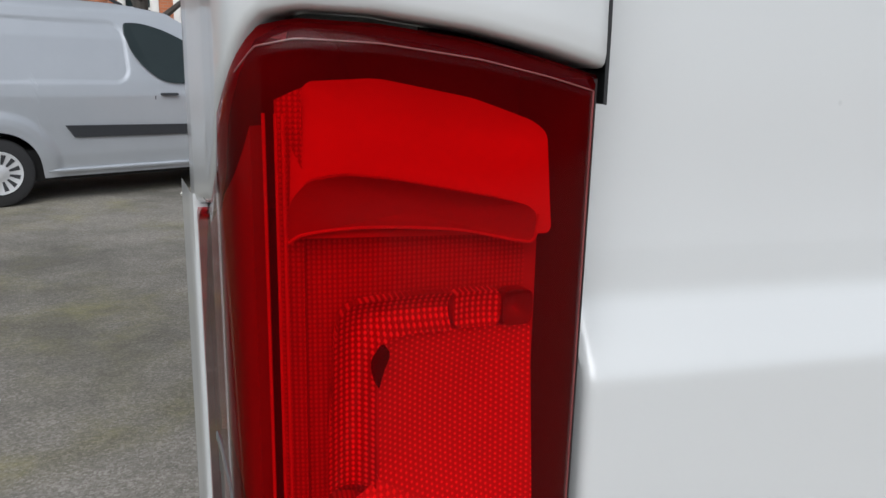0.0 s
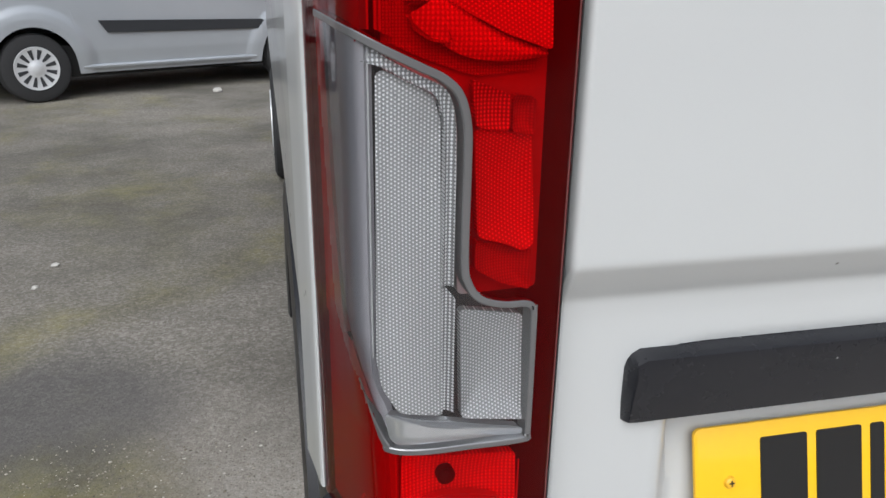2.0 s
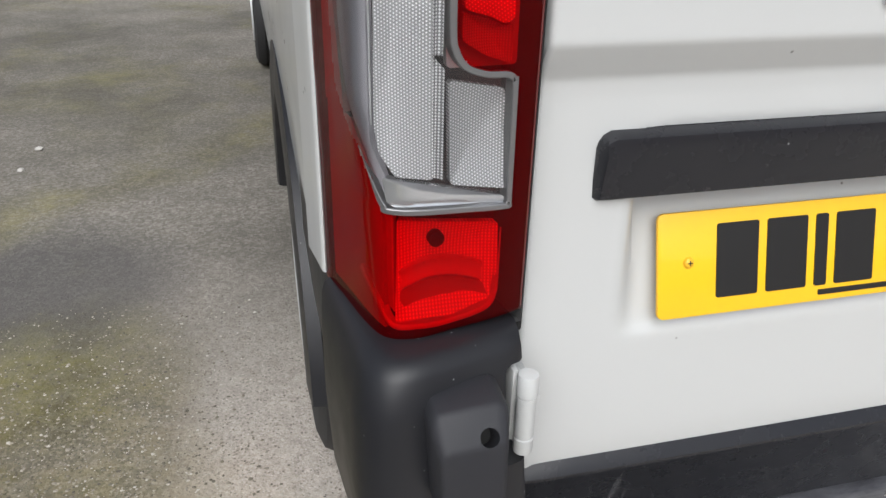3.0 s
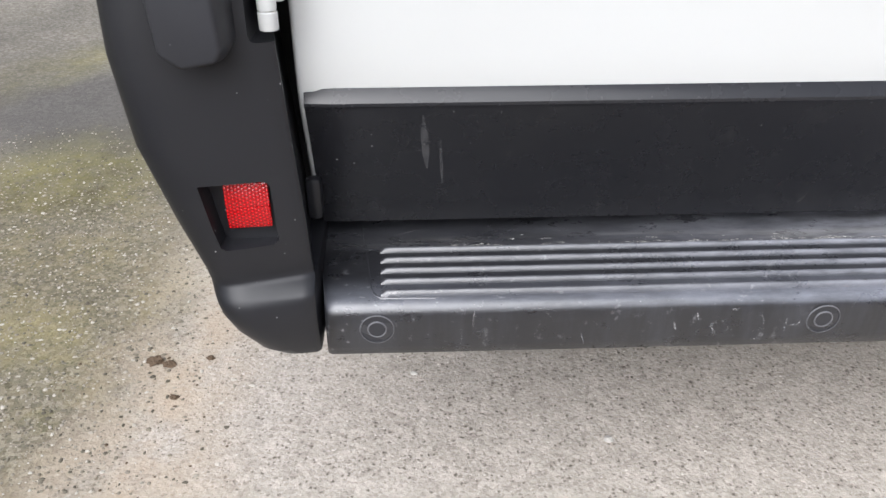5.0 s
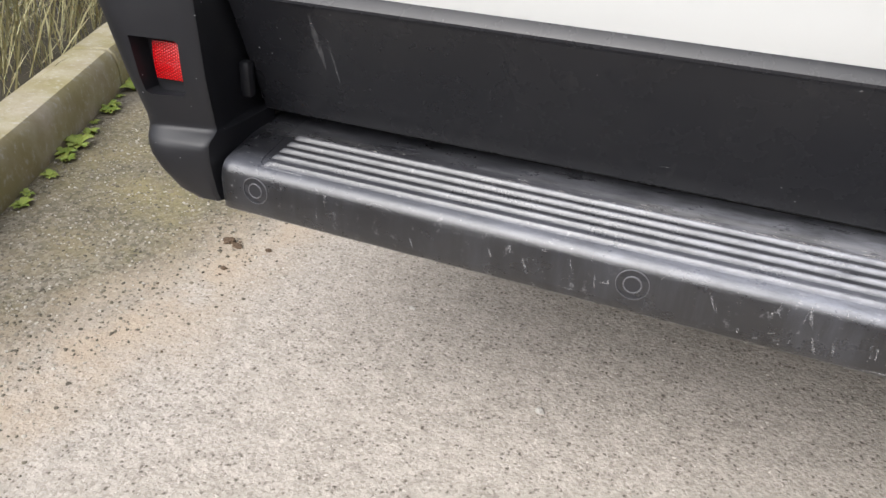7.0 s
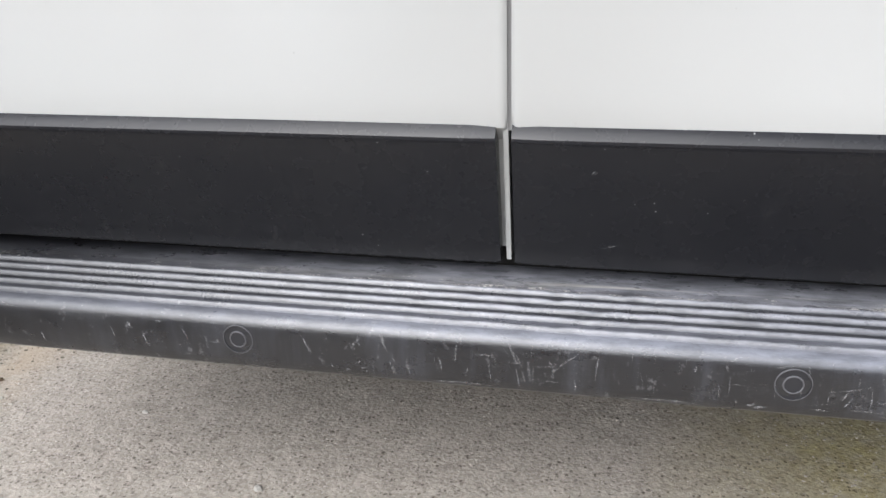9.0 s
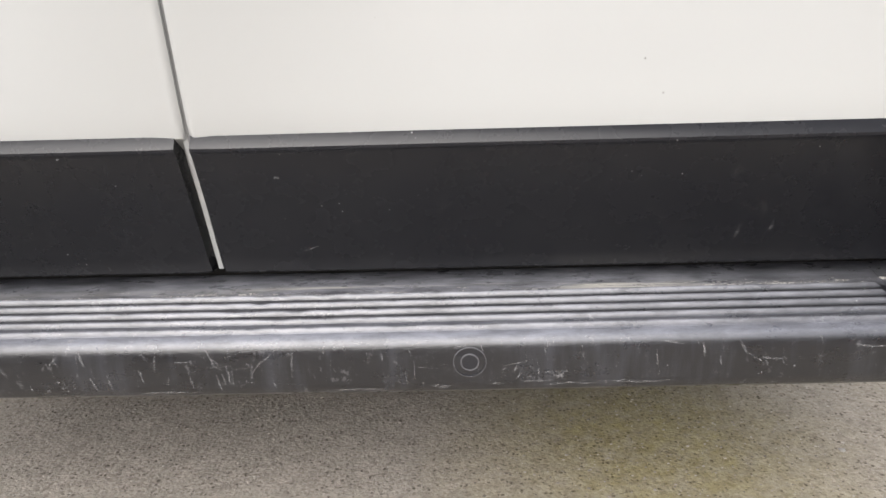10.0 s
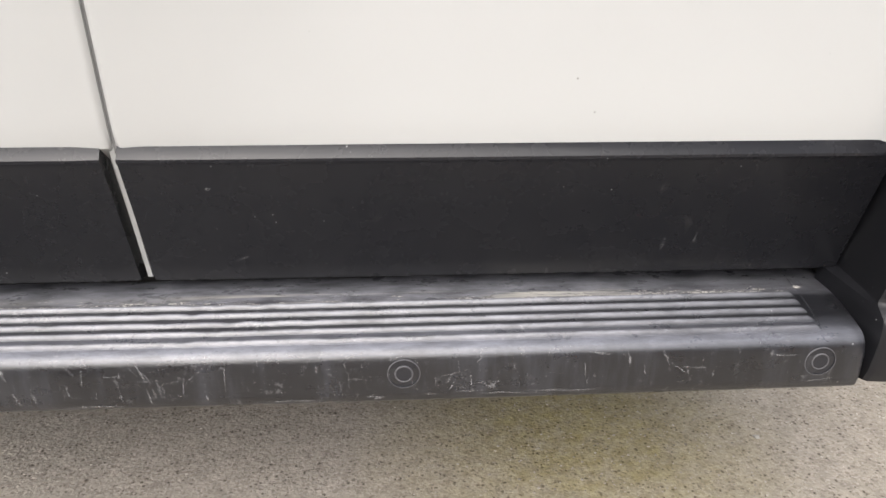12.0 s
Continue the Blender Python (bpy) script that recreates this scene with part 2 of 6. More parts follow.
    moss = k.math("MULTIPLY", moss, k.ramp(k.noise(24.0, 5, 0.75), (0.32, 0.45), (0.64, 1.0)))
    green = k.mix(k.ramp(k.noise(3.5, 4), (0.42, 0.0), (0.62, 1.0)), (0.075, 0.070, 0.030), (0.235, 0.218, 0.075))
    stained = k.mix(1.0, c, (0.90, 0.84, 0.42), "MULTIPLY")
    c = k.mix(k.math("MULTIPLY", moss, 0.85), c, k.mix(k.ramp(k.math("ADD", k.math("MULTIPLY", y, 0.25), k.math("MULTIPLY", old, 0.25)), (0.10, 0.15), (0.30, 0.75)), stained, green))
    # pale dusty drift at the old surface's edge
    drift = k.math("MULTIPLY", k.ramp(k.math("MULTIPLY", side, 0.25), (0.245, 0.0), (0.285, 0.85), (0.34, 0.0)), k.ramp(k.noise(8.0, 4), (0.36, 0.15), (0.56, 1.0)))
    drift = k.math("MULTIPLY", drift, k.ramp(k.math("ADD", y, wob), (0.5, 1.0), (0.9, 0.0)))
    c = k.mix(drift, c, k.mix(k.noise(90.0, 4), (0.35, 0.275, 0.195), (0.54, 0.45, 0.345)))
    k.color(c)
    k.bump(k.cells(150.0, co=uneven), 0.45, 0.003)
    k.bump(k.noise(300.0, 4, 0.7), 0.4, 0.0025)
    k.bump(k.noise(90.0, 3), 0.25, 0.003)
    k.bump(k.noise(10.0, 4), 0.3, 0.01)
    return k.m


def hexes(k, pitch):
    """A field of small round bosses on a triangular grid in x and z."""
    x, y, z = k.axis()
    f = 2 * math.pi / pitch
    total = None
    for a in (0.0, 60.0, 120.0):
        ca, sa = math.cos(radians(a)), math.sin(radians(a))
        ray = k.math("ADD", k.math("MULTIPLY", x, f * ca), k.math("MULTIPLY", z, f * sa))
        wave = k.math("COSINE", ray)
        total = wave if total is None else k.math("ADD", total, wave)
    return k.math("MULTIPLY", total, 0.33)


def prism_metal(name, pitch, tone=0.9, rough=0.28, ribs=False, metal=0.2, depth=0.9, low=0.5):
    k = Mat(name, (tone, tone, tone), rough, metal=metal)
    if ribs:
        x, y, z = k.axis()
        f = 2 * math.pi / pitch
        h = k.math("ADD", k.math("COSINE", k.math("MULTIPLY", x, f)), k.math("MULTIPLY", k.math("COSINE", k.math("MULTIPLY", z, f)), 0.7))
    else:
        h = hexes(k, pitch)
    # shade between the bosses put into the colour, besides the bump
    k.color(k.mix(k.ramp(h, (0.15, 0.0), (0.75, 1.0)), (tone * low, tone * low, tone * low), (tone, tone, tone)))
    k.bump(h, depth, pitch * 0.22)
    return k.m


def lens(name, tint, body, solid, ior=1.45):
    """A thin moulded lens: tinted, a little milky, with the gloss of its outer face."""
    m = bpy.data.materials.new(name)
    m.use_nodes = True
    n, l = m.node_tree.nodes, m.node_tree.links
    n.remove(n["Principled BSDF"])
    see = n.new("ShaderNodeBsdfTransparent")
    see.inputs[0].default_value = (*tint, 1)
    milk = n.new("ShaderNodeBsdfDiffuse")
    milk.inputs[0].default_value = (*body, 1)
    both = n.new("ShaderNodeMixShader")
    both.inputs[0].default_value = solid
    l.new(see.outputs[0], both.inputs[1])
    l.new(milk.outputs[0], both.inputs[2])
    shine = n.new("ShaderNodeBsdfGlossy")
    shine.inputs["Roughness"].default_value = 0.05
    fres = n.new("ShaderNodeFresnel")
    fres.inputs["IOR"].default_value = ior
    mix = n.new("ShaderNodeMixShader")
    l.new(fres.outputs[0], mix.inputs[0])
    l.new(both.outputs[0], mix.inputs[1])
    l.new(shine.outputs[0], mix.inputs[2])
    l.new(mix.outputs[0], n["Material Output"].inputs[0])
    return m


def plain(name, color, rough=0.5, metal=0.0, coat=0.0, grain=0.25, scale=30.0, spec=0.5, bump=0.0):
    """One colour with a little unevenness."""
    k = Mat(name, color, rough, metal, coat, spec)
    dark = tuple(c * (1 - grain) for c in color)
    k.color(k.mix(k.noise(scale, 5), dark, color))
    if bump:
        k.bump(k.noise(scale * 4, 4), 0.4, bump)
    return k.m


def brick_wall():
    k = Mat("orange_brick", (0.4, 0.15, 0.07), 0.9)
    node = k.n.new("ShaderNodeTexBrick")
    k.l.new(k.scaled((1, 1, 1), k.co), node.inputs["Vector"])
    x, y, z = k.axis()
    xz = k.n.new("ShaderNodeCombineXYZ")
    k.l.new(x, xz.inputs[0])
    k.l.new(z, xz.inputs[1])
    k.l.new(xz.outputs[0], node.inputs["Vector"])
    node.inputs["Scale"].default_value = 1.0
    node.inputs["Brick Width"].default_value, node.inputs["Row Height"].default_value = 0.225, 0.075
    node.inputs["Mortar Size"].default_value = 0.006
    node.inputs["Color1"].default_value = (0.46, 0.15, 0.055, 1)
    node.inputs["Color2"].default_value = (0.36, 0.11, 0.045, 1)
    node.inputs["Mortar"].default_value = (0.30, 0.22, 0.17, 1)
    k.color(k.mix(k.ramp(k.noise(1.2, 4), (0.4, 0.0), (0.8, 0.4)), node.outputs["Color"], (0.25, 0.1, 0.06)))
    return k.m


def concrete():
    k = Mat("mossy_concrete", (0.35, 0.32, 0.25), 0.92, spec=0.2)
    c = k.mix(k.ramp(k.noise(9.0, 6), (0.3, 0.0), (0.7, 1.0)), (0.34, 0.295, 0.20), (0.52, 0.475, 0.385))
    c = k.mix(k.ramp(k.noise(4.0, 5), (0.40, 0.0), (0.62, 0.7)), c, (0.29, 0.26, 0.11))
    c = k.mix(k.ramp(k.noise(60.0, 4), (0.55, 0.0), (0.7, 0.5)), c, (0.55, 0.53, 0.49))
    k.color(c)
    k.bump(k.noise(60.0, 6), 0.5, 0.004)
    k.bump(k.noise(300.0, 3), 0.4, 0.001)
    return k.m


def silver_paint():
    k = Mat("silver_van_paint", (0.40, 0.43, 0.48), 0.4, metal=0.35, coat=0.5)
    k.color(k.mix(k.noise(2.0, 4), (0.37, 0.39, 0.415), (0.43, 0.45, 0.475)))
    return k.m


def leafy(name, low, high, scale=30.0):
    k = Mat(name, low, 0.6, spec=0.3)
    info = k.n.new("ShaderNodeNewGeometry").outputs["Random Per Island"]
    k.color(k.mix(k.math("ADD", k.math("MULTIPLY", info, 0.7), k.math("MULTIPLY", k.noise(scale, 3), 0.3)), low, high))
    k.b.inputs["Subsurface Weight"].default_value = 0.1
    return k.m


WHITE, DOOR_WHITE = white_paint(), speckled_paint()
SCUFF, CHEWED, SMEAR = scuff("pale_scuff", (0.36, 0.36, 0.37), 0.42), scuff("chewed_edge", (0.66, 0.64, 0.60), 0.95), scuff("soft_smear", (0.30, 0.30, 0.31), 0.22)
BUMPER, TRIM, STEP = black_plastic("bumper_plastic", 0.0135, 0.40, 0.36).m, trim_plastic(), step_plastic()
COVER = black_plastic("sensor_cover_plastic", 0.022, 0.55, 0.30).m
TARMAC, KERB = asphalt(), concrete()
RED, CLEAR = lens("red_lens", (0.86, 0.008, 0.016), (0.62, 0.004, 0.010), 0.05, 1.2), lens("clear_lens", (0.96, 0.97, 0.98), (0.8, 0.8, 0.8), 0.02)
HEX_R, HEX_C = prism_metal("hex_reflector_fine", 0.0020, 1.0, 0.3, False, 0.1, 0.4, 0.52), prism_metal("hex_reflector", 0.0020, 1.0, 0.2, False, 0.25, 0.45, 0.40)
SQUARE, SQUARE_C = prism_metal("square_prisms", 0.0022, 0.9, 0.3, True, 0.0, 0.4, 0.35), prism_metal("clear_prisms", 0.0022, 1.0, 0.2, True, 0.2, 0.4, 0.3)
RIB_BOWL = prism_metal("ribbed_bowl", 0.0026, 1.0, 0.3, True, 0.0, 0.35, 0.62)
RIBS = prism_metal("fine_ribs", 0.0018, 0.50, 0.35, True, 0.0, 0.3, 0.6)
EDGE = plain("lens_edge", (0.22, 0.05, 0.05), 0.25, grain=0.4, scale=60)
RUBBER_GREY = plain("grey_door_rubber", (0.24, 0.24, 0.24), 0.6)
RING = plain("worn_ring", (0.14, 0.14, 0.15), 0.4, grain=0.4, scale=200)
CLEAR_SIDE = plain("pale_grey_shell", (0.42, 0.405, 0.43), 0.3, grain=0.1)
CLEAR_BASE = plain("clear_lamp_foot", (0.80, 0.81, 0.83), 0.12, metal=0.7, grain=0.1)
# inner lamp shells: light and shade inside the lamp put into graded greys
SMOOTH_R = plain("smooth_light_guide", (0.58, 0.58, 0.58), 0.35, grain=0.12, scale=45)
MID_R = plain("midlit_lamp_shell", (0.40, 0.40, 0.40), 0.35, grain=0.1)
SIDE_R = plain("shaded_side_shell", (0.26, 0.26, 0.26), 0.35, grain=0.3, scale=14)
BAND_R = plain("shaded_band_shell", (0.29, 0.29, 0.29), 0.35, grain=0.2)
DIM_R = plain("dimlit_lamp_shell", (0.20, 0.20, 0.20), 0.35, grain=0.15)
HOUSING = plain("lamp_housing", (0.06, 0.06, 0.06), 0.5, grain=0.2)
CHROME = plain("satin_chrome", (0.72, 0.73, 0.74), 0.16, metal=1.0, grain=0.06)
FRAME = plain("lamp_frame_grey", (0.21, 0.21, 0.215), 0.3, metal=0.6, grain=0.08)
SEAL = plain("rubber_seal", (0.012, 0.012, 0.013), 0.7)
TYRE = plain("tyre_rubber", (0.022, 0.022, 0.023), 0.75, grain=0.4, scale=40, bump=0.002)
UNDER = plain("underbody_black", (0.012, 0.012, 0.012), 0.8)
WHEEL_SILVER = plain("wheel_silver", (0.66, 0.67, 0.68), 0.35, metal=0.35, grain=0.12, scale=12)
YELLOW = plain("plate_yellow", (0.80, 0.46, 0.006), 0.35, coat=0.4, grain=0.06, scale=20)
INK = plain("plate_black", (0.012, 0.012, 0.012), 0.4)
SCREW = plain("yellow_screw", (0.75, 0.42, 0.02), 0.35, grain=0.1)
SILVER, GLASS = silver_paint(), plain("dark_window", (0.02, 0.03, 0.03), 0.06, grain=0.3, scale=3)
GREY_TRIM = plain("dark_grey_trim", (0.03, 0.032, 0.036), 0.5)
BRICK, STONE = brick_wall(), plain("painted_stone", (0.72, 0.70, 0.66), 0.8, grain=0.15, scale=5)
SLATE = plain("roof_slate", (0.10, 0.10, 0.11), 0.7, grain=0.4, scale=6)
BARK = plain("bark", (0.07, 0.06, 0.05), 0.9, grain=0.5, scale=9, bump=0.01)
WEED = leafy("weed_leaf", (0.20, 0.27, 0.04), (0.44, 0.50, 0.13))
STRAW = leafy("dry_grass", (0.16, 0.14, 0.05), (0.42, 0.38, 0.22))
def stony(name, *stops):
    """Chips of stone, each of its own tone."""
    k = Mat(name, (0.3, 0.3, 0.3), 0.85, spec=0.25)
    pick = k.n.new("ShaderNodeNewGeometry").outputs["Random Per Island"]
    k.color(k.mix(k.ramp(k.noise(500.0, 3), (0.4, 0.0), (0.7, 0.3)), k.ramp(pick, *stops), (0.15, 0.13, 0.11)))
    return k.m


GRIT = stony("loose_grit", (0.0, (0.09, 0.081, 0.062)), (0.35, (0.20, 0.178, 0.138)), (0.75, (0.35, 0.318, 0.262)), (1.0, (0.56, 0.53, 0.47)))
BEDDED = stony("bedded_grit", (0.0, (0.15, 0.13, 0.105)), (0.25, (0.33, 0.296, 0.255)), (0.8, (0.47, 0.428, 0.375)), (1.0, (0.64, 0.60, 0.54)))
EARTH = plain("dark_earth", (0.06, 0.05, 0.03), 0.95, grain=0.5, scale=14, bump=0.01)
PEBBLE = plain("pale_stone", (0.55, 0.53, 0.49), 0.8, grain=0.3, scale=60, bump=0.001)
CLOD = plain("brown_clod", (0.14, 0.095, 0.06), 0.95, grain=0.5, scale=60, bump=0.004)
WIRE = plain("galvanised_wire", (0.45, 0.46, 0.46), 0.45, metal=0.7)
RED_REFLECT = Mat("red_reflector", (0.40, 0.002, 0.005), 0.15, coat=0.3)
# gaps between the facets shaded in the colour, to strengthen the relief
RED_REFLECT.color(RED_REFLECT.mix(RED_REFLECT.ramp(hexes(RED_REFLECT, 0.0032), (0.2, 0.0), (0.8, 1.0)), (0.26, 0.001, 0.003), (0.74, 0.004, 0.008)))
RED_REFLECT.bump(hexes(RED_REFLECT, 0.0032), 0.5, 0.0008)
RED_REFLECT = RED_REFLECT.m
RED_PLASTIC = plain("red_lamp_plastic", (0.13, 0.004, 0.008), 0.35, grain=0.3, scale=12)


# ---- building helpers ----
def mesh_of(bm, smooth=True):
    me = bpy.data.meshes.new("mesh")
    bmesh.ops.recalc_face_normals(bm, faces=bm.faces)
    bm.to_mesh(me)
    bm.free()
    if smooth:
        me.polygons.foreach_set("use_smooth", [True] * len(me.polygons))
    return me


def part(name, bm, material, parent, label="", smooth=True, angle=35):
    """Links a bmesh or a mesh as one object under a thing or a part."""
    me = mesh_of(bm, smooth) if isinstance(bm, bmesh.types.BMesh) else bm
    me.materials.clear()
    me.materials.append(material)
    if smooth:
        me.set_sharp_from_angle(angle=radians(angle))
    ob = new(name, me)
    ob.parent = parent
    return tagged(ob, label)


def thing(name, label, category, m=None, group="", kind=""):
    """An empty at the base of a thing."""
    ob = new(name)
    ob.empty_display_size = 0.1
    ob.matrix_basis = m or Matrix.Identity(4)
    return tagged(ob, label, category, group, kind)


def single(name, bm, material, label, category, m=None, group="", kind="", smooth=True):
    """A thing of one mesh."""
    ob = part(name, bm, material, None, "", smooth)
    ob.matrix_basis = m or Matrix.Identity(4)
    return tagged(ob, label, category, group, kind)


def sheet(rows, close_u=False, close_v=False, bm=None, caps=False):
    """A mesh over a grid of points."""
    bm = bm or bmesh.new()
    vs = [[bm.verts.new(p) for p in row] for row in rows]
    nr, nc = len(vs), len(vs[0])
    for i in range(nr if close_v else nr - 1):
        for j in range(nc if close_u else nc - 1):
            a, b = vs[i], vs[(i + 1) % nr]
            bm.faces.new((a[j], a[(j + 1) % nc], b[(j + 1) % nc], b[j]))
    if caps:
        bm.faces.new(vs[0])
        bm.faces.new(vs[-1])
    return bm


def box(x0, x1, y0, y1, z0, z1, bevel=0.0, seg=2, bm=None):
    """A block with rounded edges."""
    b = bmesh.new()
    bmesh.ops.create_cube(b, size=1.0)
    for v in b.verts:
        v.co = Vector(((x0 + x1) / 2 + v.co.x * (x1 - x0), (y0 + y1) / 2 + v.co.y * (y1 - y0), (z0 + z1) / 2 + v.co.z * (z1 - z0)))
    if bevel:
        bmesh.ops.bevel(b, geom=list(b.edges), offset=bevel, segments=seg, affect="EDGES", profile=0.5)
    if bm is None:
        return b
    tmp = bpy.data.meshes.new("tmp")
    b.to_mesh(tmp)
    b.free()
    bm.from_mesh(tmp)
    bpy.data.meshes.remove(tmp)
    return bm


def spun(profile, centre, axis="x", steps=40, bm=None):
    """A body of revolution: profile of (radius, along) about an axis through centre."""
    rows = []
    for k in range(steps):
        a = 2 * math.pi * k / steps
        c, s = math.cos(a), math.sin(a)
        row = []
        for r, h in profile:
            p = {"x": (h, r * c, r * s), "y": (r * c, h, r * s), "z": (r * c, r * s, h)}[axis]
            row.append(Vector(centre) + Vector(p))
        rows.append(row)
    bm = sheet(rows, close_v=True, bm=bm)
    bmesh.ops.remove_doubles(bm, verts=bm.verts, dist=1e-6)
    return bm


def tube(points, radius, sides=6, bm=None, taper=1.0):
    """A round bar along points."""
    bm = bm or bmesh.new()
    rows = []
    pts = [Vector(p) for p in points]
    for i, p in enumerate(pts):
        d = (pts[min(i + 1, len(pts) - 1)] - pts[max(i - 1, 0)]).normalized()
        side = d.cross(Vector((0.31, 0.17, 0.93))).normalized()
        up = side.cross(d)
        r = radius * (1 + (taper - 1) * i / max(1, len(pts) - 1))
        rows.append([p + r * (math.cos(2 * math.pi * k / sides) * side + math.sin(2 * math.pi * k / sides) * up) for k in range(sides)])
    return sheet(rows, close_u=True, bm=bm, caps=True)


def smooth_line(points, n):
    """n points along a rounded line through the given ones."""
    p = np.array(points, float)
    p = np.vstack([2 * p[0] - p[1], p, 2 * p[-1] - p[-2]])
    out = []
    for q in np.linspace(0, len(points) - 1 - 1e-9, n):
        i, t = int(q), q - int(q)
        a, b, c, d = p[i : i + 4]
        out.append(0.5 * (2 * b + (c - a) * t + (2 * a - 5 * b + 4 * c - d) * t * t + (3 * b - a - 3 * c + d) * t**3))
    return np.array(out)


def even(points, n):
    """n points at even steps along a line."""
    p = np.array(points, float)
    s = np.r_[0, np.cumsum(np.linalg.norm(np.diff(p, axis=0), axis=1))]
    q = np.linspace(0, s[-1], n)
    return np.stack([np.interp(q, s, p[:, k]) for k in range(p.shape[1])], 1)


def prism(outline, y0, y1, bevel=0.0, bm=None):
    """A plate cut to an outline in x and z, from y0 to y1."""
    b = bmesh.new()
    front = [b.verts.new((x, y0, z)) for x, z in outline]
    back = [b.verts.new((x, y1, z)) for x, z in outline]
    b.faces.new(front)
    b.faces.new(list(reversed(back)))
    for i in range(len(outline)):
        j = (i + 1) % len(outline)
        b.faces.new((front[i], back[i], back[j], front[j]))
    bmesh.ops.recalc_face_normals(b, faces=b.faces)
    if bevel:
        rim = [e for e in b.edges if all(abs(v.co.y - y0) < 1e-7 for v in e.verts)]
        bmesh.ops.bevel(b, geom=rim, offset=bevel, segments=2, affect="EDGES", profile=0.5)
    return b


def rounded(x0, x1, z0, z1, r, n=5):
    """A rounded rectangle in x and z."""
    out = []
    for cx, cz, a0 in ((x1 - r, z1 - r, 0), (x0 + r, z1 - r, 90), (x0 + r, z0 + r, 180), (x1 - r, z0 + r, 270)):
        for k in range(n + 1):
            a = radians(a0 + 90 * k / n)
            out.append((cx + r * math.cos(a), cz + r * math.sin(a)))
    return out


def carve(bm, cutters):
    """The body less the cutters, as a mesh."""
    ob = new("body_tmp", mesh_of(bm, False))
    tools = []
    for c in cutters:
        t = new("tool_tmp", mesh_of(c, False))
        tools.append(t)
        mod = ob.modifiers.new("cut", "BOOLEAN")
        mod.operation, mod.object, mod.solver = "DIFFERENCE", t, "EXACT"
    deps = bpy.context.evaluated_depsgraph_get()
    me = bpy.data.meshes.new_from_object(ob.evaluated_get(deps))
    for o in (ob, *tools):
        old = o.data
        bpy.data.objects.remove(o)
        bpy.data.meshes.remove(old)
    me.polygons.foreach_set("use_smooth", [True] * len(me.polygons))
    return me


def flip(me_or_bm, side):
    """Turns a left-hand body into a right-hand one where side is 1."""
    if side > 0:
        if isinstance(me_or_bm, bmesh.types.BMesh):
            for v in me_or_bm.verts:
                v.co.x = -v.co.x
        else:
            for v in me_or_bm.vertices:
                v.co.x = -v.co.x
            me_or_bm.flip_normals()
    return me_or_bm


# ---- ground ----
def ground():
    xs = sorted({-400, -120, -50, -20, -10, *np.linspace(-6, 4, 41).tolist(), 10, 20, 50, 120, 400})
    ys = sorted({-400, -120, -40, -12, *np.linspace(-3, 10, 41).tolist(), 20, 40, 120, 400})
    bm = sheet([[(x, y, 0.0) for x in xs] for y in ys])
    single("ground", bm, TARMAC, "worn grey tarmac yard with moss and loose grit", "ground", kind="structure")


ground()


# ---- the white van ----
van = thing("white_van", "white panel van with black plastic bumpers parked on tarmac", "van")


def door_y(z):
    """How far back the outer skin of the back doors lies at a height."""
    return float(np.interp(z, [0.44, 0.485, 0.63, 0.65, 0.70, 0.90, 0.990, 1.004, 1.032, 1.218, 1.2235, 1.2435, 1.25, 1.9, 2.45], [0.083, 0.0655, 0.0095, 0.008, 0.008, 0.012, 0.013, 0.012, -0.004, -0.002, 0.001, 0.0165, 0.018, 0.05, 0.12]))


PLATE = (-0.7065, -0.2755, 0.795, 0.884)
RECESS = (-0.742, -0.255, 0.774, 0.966)


def recess(x, z):
    """Depth of the number plate's recess, with soft sides."""
    x0, x1, z0, z1 = RECESS
    side = min(x - x0, x1 - x)
    low = z - z0
    f = np.clip(side / 0.022, 0, 1) * np.clip(low / 0.014, 0, 1) * np.clip((z1 - z) / 0.006, 0, 1)
    f = f * f * (3 - 2 * f)
    return f * (0.003 + 0.036 * np.clip(low / 0.15, 0, 1))


def crown(x, z):
    """The doors swell out a little towards the seam between them."""
    w = math.cos(math.pi / 2 * min(1.0, abs(x) / 0.30)) ** 2
    return -0.024 * w * float(np.interp(z, [0.645, 0.80, 1.0, 1.2], [0.0, 1.0, 1.0, 0.0]))


def slanted(x0, x1, back=0.0):
    """The turned edge of a door between the claddings, leaning with them."""
    return sheet([[(x0, 0.05 + back, 0.640), (x0, 0.003 + back, 0.648), (x1, 0.003 + back, 0.648), (x1, 0.05 + back, 0.640)], [(x0, 0.10 + back, 0.470), (x0, 0.061 + back, 0.474), (x1, 0.061 + back, 0.474), (x1, 0.10 + back, 0.470)]], caps=True)


